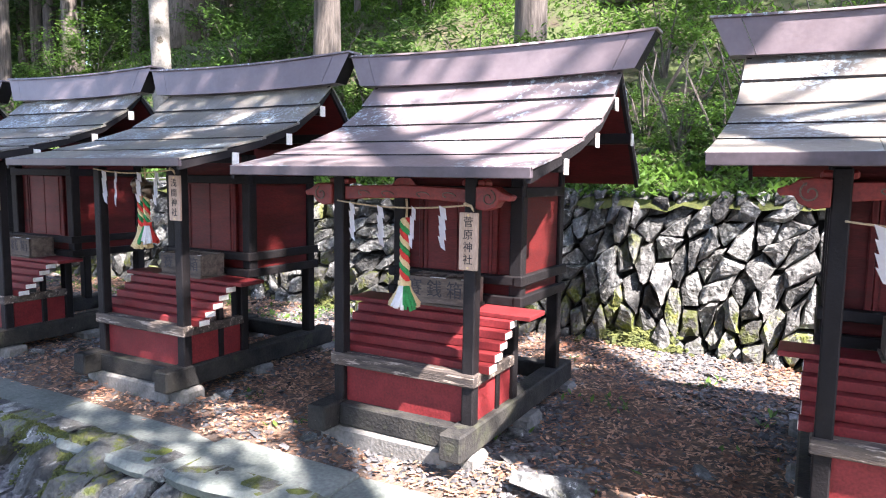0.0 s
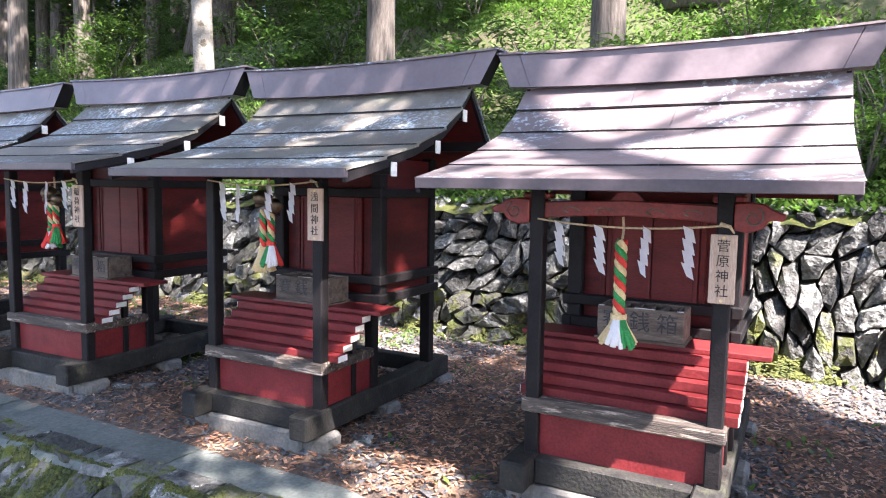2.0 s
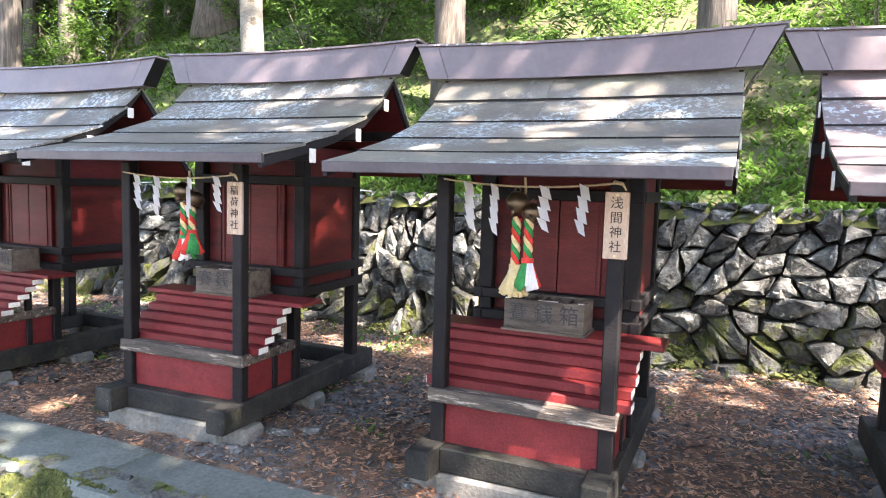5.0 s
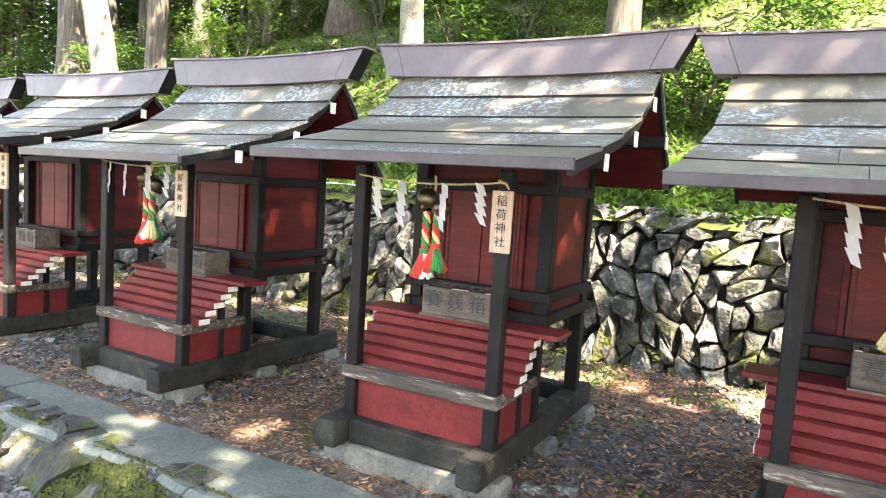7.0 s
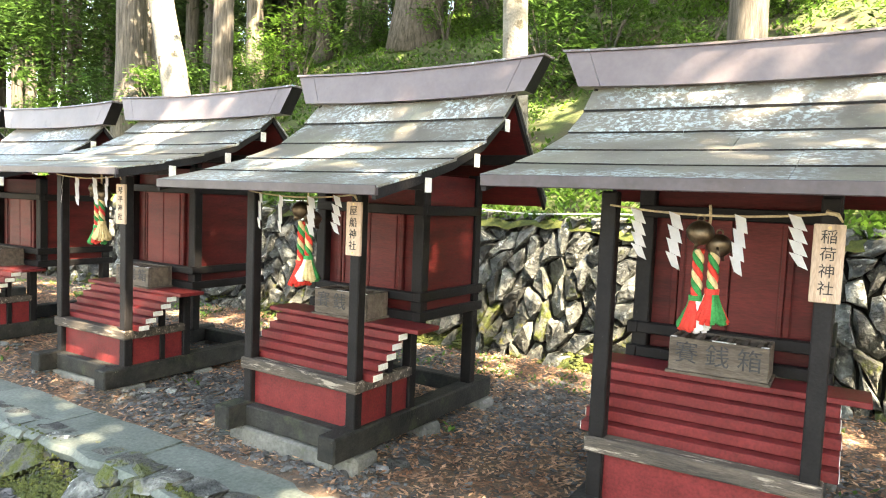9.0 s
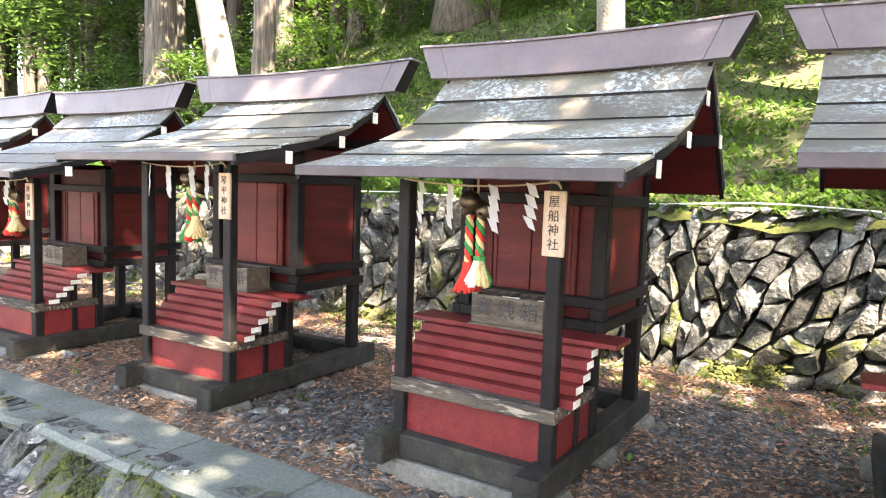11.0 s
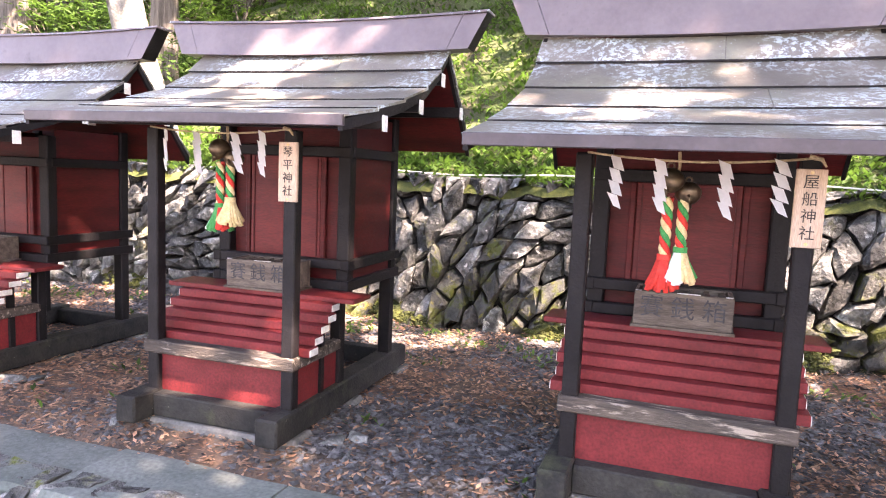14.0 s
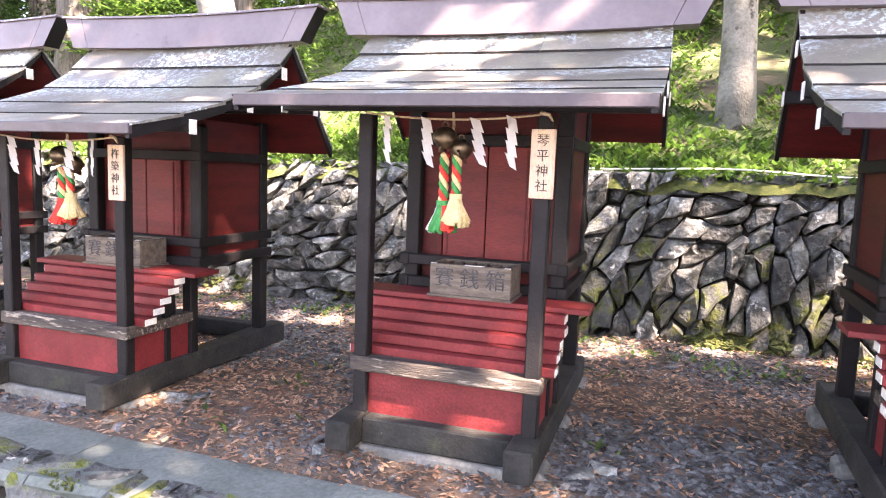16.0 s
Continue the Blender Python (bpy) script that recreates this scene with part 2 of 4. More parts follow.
def prism(outline, axis, a, b, bm=None):
    """Extrudes an outline of (u, v) along x (u=y, v=z) or along y (u=x, v=z) from a to b."""
    bm = bm or bmesh.new()
    f = (lambda u, v, w: (w, u, v)) if axis == "x" else (lambda u, v, w: (u, w, v))
    lo = [bm.verts.new(f(u, v, a)) for u, v in outline]
    hi = [bm.verts.new(f(u, v, b)) for u, v in outline]
    bm.faces.new(lo)
    bm.faces.new(hi[::-1])
    n = len(outline)
    for i in range(n):
        bm.faces.new((lo[i], hi[i], hi[(i + 1) % n], lo[(i + 1) % n]))
    bmesh.ops.recalc_face_normals(bm, faces=bm.faces)
    return bm

def tube(points, radii, seg=10, bm=None, closed=True):
    bm = bm or bmesh.new()
    rings = []
    for i, p in enumerate(points):
        p = Vector(p)
        d = (Vector(points[min(i + 1, len(points) - 1)]) - Vector(points[max(i - 1, 0)])).normalized()
        side = d.cross(Vector((0.31, 1, 0.17))).normalized()
        up = side.cross(d)
        r = radii[i] if isinstance(radii, (list, tuple)) else radii
        rings.append([bm.verts.new(p + (side * math.cos(2 * math.pi * k / seg) + up * math.sin(2 * math.pi * k / seg)) * r) for k in range(seg)])
    for a, b in zip(rings, rings[1:]):
        for k in range(seg):
            bm.faces.new((a[k], a[(k + 1) % seg], b[(k + 1) % seg], b[k]))
    if closed:
        bm.faces.new(rings[0][::-1])
        bm.faces.new(rings[-1])
    return bm

def text_mesh(word, size):
    cu = bpy.data.curves.new("word", "FONT")
    cu.body, cu.size, cu.extrude = word, size, 0.0012
    cu.align_x, cu.align_y = "CENTER", "CENTER"
    ob = bpy.data.objects.new("word", cu)
    scene.collection.objects.link(ob)
    bpy.context.view_layer.update()
    me = bpy.data.meshes.new_from_object(ob.evaluated_get(bpy.context.evaluated_depsgraph_get()))
    bpy.data.objects.remove(ob)
    return me

# ---- setting: ground, path, kerb, retaining wall, hillside ----
def hill_z(x, y):
    d = y - 5.3
    if d < 0:
        return 0.0
    z = 1.2 + 0.35 * d + 0.05 * min(d, 5) ** 2 + max(0, min(d, 12) - 5) * 0.15 - max(0, d - 18) * 0.2
    fall = max(0, min(1, (-13 - x) / 12))
    z -= fall * 0.45 * max(0, d - 1) * (1 if d < 18 else 18 / d)
    return z + 0.12 * min(1, d) * noise.noise(Vector((x * 0.5, y * 0.5, 3)))

def grid_mesh(name, xs, ys, fz, material):
    vs = [(x, y, fz(x, y)) for y in ys for x in xs]
    n = len(xs)
    fs = [(j * n + i, j * n + i + 1, (j + 1) * n + i + 1, (j + 1) * n + i) for j in range(len(ys) - 1) for i in range(n - 1)]
    me = bpy.data.meshes.new(name)
    me.from_pydata(vs, [], fs)
    me.materials.append(material)
    for p in me.polygons:
        p.use_smooth = True
    return new(name, me)

def ground_z(x, y):
    return 0.025 * noise.noise(Vector((x * 1.3, y * 1.3, 0))) + 0.012 * noise.noise(Vector((x * 5, y * 5, 7))) + 0.05 * max(0, min(1, (y - 3.6) / 1.4)) - 0.075 * max(0, min(1, (2.5 - y) / 0.3))

yard = grid_mesh("ground", [-24 + 0.1 * i for i in range(321)], [2.05 + 0.1 * i for i in range(32)], ground_z, M_GROUND)
tagged(yard, "dark gravel ground strewn with slate chips and leaf litter", "ground", kind="structure")
path = grid_mesh("road", [-400, -60] + [-30 + i for i in range(50)] + [60, 400], [-400, -40, -12, -6] + [-3 + 0.5 * i for i in range(11)], lambda x, y: -0.27 + 0.02 * noise.noise(Vector((x, y, 1))), M_PATH)
tagged(path, "pale grey gravel path below the stone edging", "path", kind="structure")
hillside = grid_mesh("hillside", [-400, -120, -60] + [-40 + 0.6 * i for i in range(100)] + [40, 120, 400], [5.26 + 0.3 * i for i in range(60)] + [24, 28, 34, 42, 60, 120, 400], hill_z, M_HILL)
tagged(hillside, "mossy green forest hillside above the stone wall", "hillside", kind="structure")

def cells(x0, x1, z0, z1, step, ratio, tilt, seed):
    """Irregular close-packed stone outlines: cells of a jittered lattice, long along a tilt that varies."""
    r = random.Random(seed)
    sites = []
    nx, nz = int((x1 - x0) / step), max(1, int((z1 - z0) / (step * 0.72)))
    for j in range(-1, nz + 1):
        for i in range(-1, nx + 1):
            sites.append((x0 + (i + 0.5 + 0.5 * (j % 2) + r.uniform(-0.36, 0.36)) * (x1 - x0) / nx, z0 + (j + 0.5 + r.uniform(-0.36, 0.36)) * (z1 - z0) / nz))
    arr = np.array(sites)
    def metric(p):
        a = tilt * (noise.noise(Vector((p[0] * 0.55, p[1] * 0.9, seed))) * 2.2 + noise.noise(Vector((p[0] * 2.3, p[1] * 2.3, seed + 5))) * 0.9)
        a += 0.9 * tilt
        c, s = math.cos(a), math.sin(a)
        q = np.array(((c, s), (-s, c)))
        return q.T @ np.diag((1.0, ratio * ratio)) @ q
    mets = [metric(p) for p in sites]
    for i, p in enumerate(sites):
        poly = [(x0 - 0.05, z0 - 0.02), (x1 + 0.05, z0 - 0.02), (x1 + 0.05, z1 + 0.05), (x0 - 0.05, z1 + 0.05)]
        near = np.argsort(((arr - arr[i]) ** 2).sum(1))[1:22]
        for k in near:
            d = (mets[i] + mets[k]) @ (arr[k] - arr[i])
            mid = (arr[k] + arr[i]) / 2
            off = d @ mid
            out = []
            for a, b in zip(poly, poly[1:] + poly[:1]):
                fa, fb = d[0] * a[0] + d[1] * a[1] - off, d[0] * b[0] + d[1] * b[1] - off
                if fa <= 0:
                    out.append(a)
                if fa * fb < 0:
                    s = fa / (fa - fb)
                    out.append((a[0] + (b[0] - a[0]) * s, a[1] + (b[1] - a[1]) * s))
            poly = out
            if len(poly) < 3:
                break
        if len(poly) >= 3:
            yield poly

def stone_mesh(poly, r, gap, depth, lean, y_of):
    """One rough block: back, rim and an uneven, chipped front face. Returns centre, verts, faces."""
    cx, cz = sum(p[0] for p in poly) / len(poly), sum(p[1] for p in poly) / len(poly)
    size = max(math.hypot(p[0] - cx, p[1] - cz) for p in poly)
    pts = []
    for a, b in zip(poly, poly[1:] + poly[:1]):
        pts.append(a)
        if math.hypot(a[0] - b[0], a[1] - b[1]) > 0.14:
            pts.append(((a[0] + b[0]) / 2 + r.uniform(-0.012, 0.012), (a[1] + b[1]) / 2 + r.uniform(-0.012, 0.012)))
    n = len(pts)
    k1 = max(0.6, 1 - gap / size)
    proud = r.uniform(-0.055, 0.06)
    sx, sz = r.uniform(-0.5, 0.5), r.uniform(-0.5, 0.4)
    rows = ((k1, depth), (k1 * r.uniform(0.97, 1.0), -0.01), (k1 * r.uniform(0.74, 0.88), -0.05))
    verts = []
    for s, y in rows:
        for px, pz in pts:
            dx, dz = (px - cx) * s, (pz - cz) * s
            jit = 0.016 if y < 0 else 0
            verts.append((dx + r.uniform(-jit, jit), y - (proud if y < 0.02 else 0) + (sx * dx + sz * dz if y < 0 else 0) + r.uniform(-jit, jit) + lean * dz, dz + r.uniform(-jit, jit)))
    verts.append((r.uniform(-0.03, 0.03), -0.058 - proud + r.uniform(-0.012, 0.012), r.uniform(-0.03, 0.03)))
    faces = []
    for row in range(2):
        for i in range(n):
            j = (i + 1) % n
            faces.append((row * n + i, row * n + j, (row + 1) * n + j, (row + 1) * n + i))
    for i in range(n):
        faces.append((2 * n + i, 2 * n + (i + 1) % n, 3 * n))
    return (cx, y_of(cz), cz), verts, faces

def stone_face(owner, x0, x1, z0, z1, step, ratio, tilt, seed, lean, y_of, gap, depth, near, material, moss_below):
    """Fills a face with stones: those within the near stretch are pieces of their own, the rest one joined mesh."""
    r = random.Random(seed + 1)
    jv, jf, count = [], [], 0
    for poly in cells(x0, x1, z0, z1, step, ratio, tilt, seed):
        c, verts, faces = stone_mesh(poly, r, gap, depth, lean, y_of)
        mossy = r.random() < (0.6 if c[2] < moss_below else 0.15)
        m = M_STONEM if mossy else material
        if near[0] < c[0] < near[1] and count < 300:
            count += 1
            me = bpy.data.meshes.new("stone")
            me.from_pydata(verts, [], faces)
            me.materials.append(m)
            ob = new("stone", me)
            ob.parent, ob.location = owner, c
        else:
            o = len(jv)
            jv += [(v[0] + c[0], v[1] + c[1], v[2] + c[2]) for v in verts]
            jf += [tuple(i + o for i in f) for f in faces]
    if jv:
        me = bpy.data.meshes.new("stones")
        me.from_pydata(jv, [], jf)
        me.materials.append(material)
        ob = new("stones", me)
        ob.parent = owner
        tagged(ob, kind="stuff")

wall_y = lambda z: 5.02 + 0.28 * z
bm = prism([(5.09, -0.1), (5.44, 1.15), (5.75, 1.15), (5.75, -0.1)], "x", -24, 8)
wall = tagged(part("wall_north", bm, M_GAP, None), "dry stone retaining wall of tilted grey lichened blocks", "wall", kind="structure")

# kerb slabs along the path, and the rough stone edge under them
kerb = tagged(part("trim", prism([(1.90, -0.11), (1.58, -0.4), (2.24, -0.4), (2.24, -0.1)], "x", -24, 8), M_GAP, None), "grey-green stone slab kerb along the gravel path", "kerb", kind="structure")

def kerb_slab(x0, x1, r):
    n = max(4, int((x1 - x0) / 0.16))
    bm = bmesh.new()
    rows = []
    top = r.uniform(-0.061, -0.043)
    for i in range(n + 1):
        x = x0 + (x1 - x0) * i / n
        xs = x + (0.004 if i == 0 else -0.004 if i == n else 0)
        yo = 1.80 + 0.05 * noise.noise(Vector((x * 2.2, 4, 0))) + r.uniform(-0.018, 0.018)
        yi = 2.255 + 0.018 * noise.noise(Vector((x * 1.5, 9, 0)))
        z = top + 0.008 * noise.noise(Vector((x * 3, 0, 2)))
        rows.append([bm.verts.new(c) for c in ((xs, yo + 0.02, z - 0.07), (xs, yo, z - 0.02 - r.uniform(0, 0.015)), (xs, yo + 0.025, z), (xs, (yo + yi) / 2, z + r.uniform(-0.003, 0.005)), (xs, yi, z + 0.002), (xs, yi + 0.01, z - 0.07))])
    for a, b in zip(rows, rows[1:]):
        for k in range(6):
            bm.faces.new((a[k], a[(k + 1) % 6], b[(k + 1) % 6], b[k]))
    bm.faces.new(rows[0])
    bm.faces.new(rows[-1][::-1])
    bmesh.ops.recalc_face_normals(bm, faces=bm.faces)
    return bm

# ---- vegetation helpers ----
def leaf_cloud(count, spread, size, seed, shape="ball", droop=0.3, blade=0.42):
    """Folded leaves, two triangles each side of a midrib, scattered in clumps through a crown volume."""
    r = random.Random(seed)
    vs, fs = [], []
    clumps = []
    for _ in range(max(4, count // 45)):
        while True:
            p = Vector((r.uniform(-1, 1), r.uniform(-1, 1), r.uniform(-1, 1)))
            if p.length < 1 and (p.length > 0.35 or r.random() < 0.3):
                break
        if shape == "cone":
            s = 1 - 0.42 * (p.z + 1)
            p = Vector((p.x * s, p.y * s, p.z))
        clumps.append((p, r.uniform(0.10, 0.24)))
    for _ in range(count):
        c, w = r.choice(clumps)
        p = c + Vector((r.gauss(0, w), r.gauss(0, w), r.gauss(0, w * 0.6)))
        p = Vector((p.x * spread[0], p.y * spread[1], p.z * spread[2]))
        a = r.uniform(0, 2 * math.pi)
        d = Vector((math.cos(a), math.sin(a), r.uniform(-droop - 0.4, 0.5))).normalized()
        s = d.cross(Vector((r.uniform(-0.4, 0.4), r.uniform(-0.4, 0.4), 1))).normalized()
        u = s.cross(d)
        L = size * r.uniform(0.6, 1.3)
        o = len(vs)
        vs += [p, p + d * L * 0.5 + s * L * blade * 0.5 + u * L * 0.08, p + d * L, p + d * L * 0.5 - s * L * blade * 0.5 + u * L * 0.08]
        fs += [(o, o + 1, o + 2), (o, o + 2, o + 3)]
    me = bpy.data.meshes.new("crown")
    me.from_pydata([tuple(v) for v in vs], [], fs)
    return me

def trunk_bm(height, r0, r1, lean, wob, seed, flare=1.5, limbs=0, limb_from=0.5, limb_len=1.5, seg=14):
    r = random.Random(seed)
    n = 14
    pts, rad = [], []
    for i in range(n + 1):
        s = i / n
        pts.append(Vector((lean[0] * s * height + wob * math.sin(s * 5 + seed), lean[1] * s * height + wob * math.cos(s * 4 + seed * 2) - wob * math.cos(seed * 2), s * height - 0.3)))
        rad.append((r0 + (r1 - r0) * s) * (1 + (flare - 1) * math.exp(-s * height / 0.5)))
    bm = tube(pts, rad, seg)
    for v in bm.verts:
        c = v.co
        k = 1 + 0.10 * noise.noise(Vector((c.x * 4, c.y * 4, c.z * 0.7 + seed)))
        ax = pts[min(n, max(0, round((c.z + 0.3) / height * n)))]
        v.co = Vector((ax.x + (c.x - ax.x) * k, ax.y + (c.y - ax.y) * k, c.z))
    for _ in range(limbs):
        s = r.uniform(limb_from, 0.95)
        b = pts[int(s * n)]
        a = r.uniform(0, 6.28)
        L = limb_len * r.uniform(0.6, 1.1)
        e = b + Vector((math.cos(a) * L, math.sin(a) * L, L * r.uniform(0.1, 0.5)))
        tube([b, (b + e) / 2 + Vector((0, 0, 0.1 * L)), e], [r0 * 0.28, r0 * 0.18, r0 * 0.06], 6, bm)
    return bm

# ---- things: shrines ----
COURSE_Y = (2.165, 2.465, 2.765, 3.06, 3.26, 3.395)
COURSE_N = (0.0, 0.126, 0.277, 0.479, 0.731, 1.0)
Y0 = 2.5

def roof_profile(ze, zr):
    return [(y - Y0, ze + (zr - ze) * n) for y, n in zip(COURSE_Y, COURSE_N)]

def sheet_course(x0, x1, a, b, thick, r):
    """One lapped roof sheet between two heights of the slope, its lower edge standing proud, slightly buckled."""
    bm = bmesh.new()
    n = 8
    rows = []
    for i in range(n + 1):
        x = x0 + (x1 - x0) * i / n
        w = 0.003 * noise.noise(Vector((x * 6, a[0] * 9, r)))
        sway = 0.004 * (x / 0.78) ** 2
        rows.append([bm.verts.new(c) for c in ((x, a[0], a[1] + thick + w + sway), (x, b[0] + 0.02, b[1] + 0.006 + sway), (x, b[0] + 0.02, b[1] - 0.008 + sway), (x, a[0], a[1] - 0.002 + sway + w))])
    # lower edge face gets the second material, a painted shadow line between courses
    for p, q in zip(rows, rows[1:]):
        for k in range(4):
            bm.faces.new((p[k], p[(k + 1) % 4], q[(k + 1) % 4], q[k])).material_index = 1 if k == 3 else 0
    bm.faces.new(rows[0])
    bm.faces.new(rows[-1][::-1])
    bmesh.ops.recalc_face_normals(bm, faces=bm.faces)
    return bm

def shide(height, r):
    """A strip of paper folded in zigzag steps."""
    bm = bmesh.new()
    w, h = 0.040, height / 4.0
    skew = r.uniform(0.013, 0.018)
    drift = r.uniform(-0.004, 0.004) - skew
    x = -w / 2
    for k in range(4):
        z = -k * h * 0.93
        y = -0.004 * (k % 2) - 0.002 * k
        lo = 0.75 if k == 3 else 1.0
        vs = [bm.verts.new(c) for c in ((x, y, z + 0.006), (x + w, y - 0.004, z - 0.008), (x + w + skew, y - 0.012, z - h - 0.010), (x + w * (1 - lo) + skew, y - 0.007, z - h + 0.004))]
        bm.faces.new(vs)
        x += drift + skew
    bmesh.ops.solidify(bm, geom=bm.faces[:], thickness=0.0012)
    return bm

def tassel(z, r0, colours, parent, x, y, seed):
    """Splayed bundles of coloured threads under a binding."""
    r = random.Random(seed)
    n = len(colours)
    for i, m in enumerate(colours):
        bm = bmesh.new()
        for k in range(9):
            a = 2 * math.pi * (i + k / 9) / n
            d = Vector((math.cos(a), math.sin(a), 0))
            L = r.uniform(0.105, 0.13)
            p = Vector((x, y, z))
            tube([p + d * r0 * 0.55, p + d * r0 * 0.95 + Vector((0, 0, -L * 0.4)), p + d * r0 * r.uniform(1.7, 2.2) + Vector((0, 0, -L))], [0.006, 0.009, 0.010], 5, bm)
        part("tassel", bm, m, parent, smooth=True)
    part("binding", tube([(x, y, z + 0.008), (x, y, z - 0.012)], r0 * 0.95, 10), colours[0], parent)

def twisted_rope(x, y, z1, z0, rad, parent):
    for k, m in enumerate((M_CRED, M_CGRN, M_CYEL)):
        pts = []
        n = 34
        for i in range(n + 1):
            s = i / n
            a = 2 * math.pi * (k / 3 + s * (z1 - z0) / 0.10)
            pts.append((x + math.cos(a) * rad * 0.52, y + math.sin(a) * rad * 0.52, z1 + (z0 - z1) * s))
        part("strand", tube(pts, rad * 0.62, 7), m, parent, smooth=True)

def bell(x, y, z, rad, parent, tilt):
    bm = bmesh.new()
    bmesh.ops.create_uvsphere(bm, u_segments=18, v_segments=12, radius=rad)
    for v in bm.verts:
        v.co.z *= 0.92
        if abs(v.co.z) < rad * 0.2:
            v.co.x *= 1.05
            v.co.y *= 1.05
    box(-rad * 0.09, rad * 0.09, -rad * 1.03, rad * 1.03, -rad * 0.98, -rad * 0.45, 0, bm)
    bmesh.ops.transform(bm, matrix=pose(x, y, z, tilt, tilt * 0.7, 0), verts=bm.verts)
    b = part("bell", bm, M_BELL, parent, "dull brown brass crotal bell", smooth=True)
    ring = tube([Vector((x + math.cos(a) * rad * 0.25, y, z + rad * 1.05 + math.sin(a) * rad * 0.25)) for a in [k * math.pi / 4 for k in range(9)]], rad * 0.08, 6)
    part("loop", ring, M_BELL, b)

def cloud_nose(x, sgn, parent, z):
    """Carved cloud-shaped beam end with a scroll."""
    out = [(0, -0.05), (0.05, -0.058), (0.10, -0.04), (0.118, -0.01), (0.165, -0.012), (0.175, 0.012), (0.13, 0.028), (0.10, 0.05), (0.05, 0.055), (0, 0.05)]
    bm = prism([(x + sgn * u, z + v) for u, v in out], "y", -0.035, 0.035)
    bmesh.ops.bevel(bm, geom=bm.edges[:], offset=0.005, segments=1, affect="EDGES")
    p = part("beam_nose", bm, M_CARVE, parent, "carved red cloud-shaped beam end")
    pts = [(x + sgn * (0.065 + math.cos(a) * (0.008 + 0.004 * a)), -0.038, z + math.sin(a) * (0.008 + 0.004 * a)) for a in [k * 0.5 for k in range(16)]]
    part("scroll", tube(pts, 0.0035, 5), M_BOXW, p)

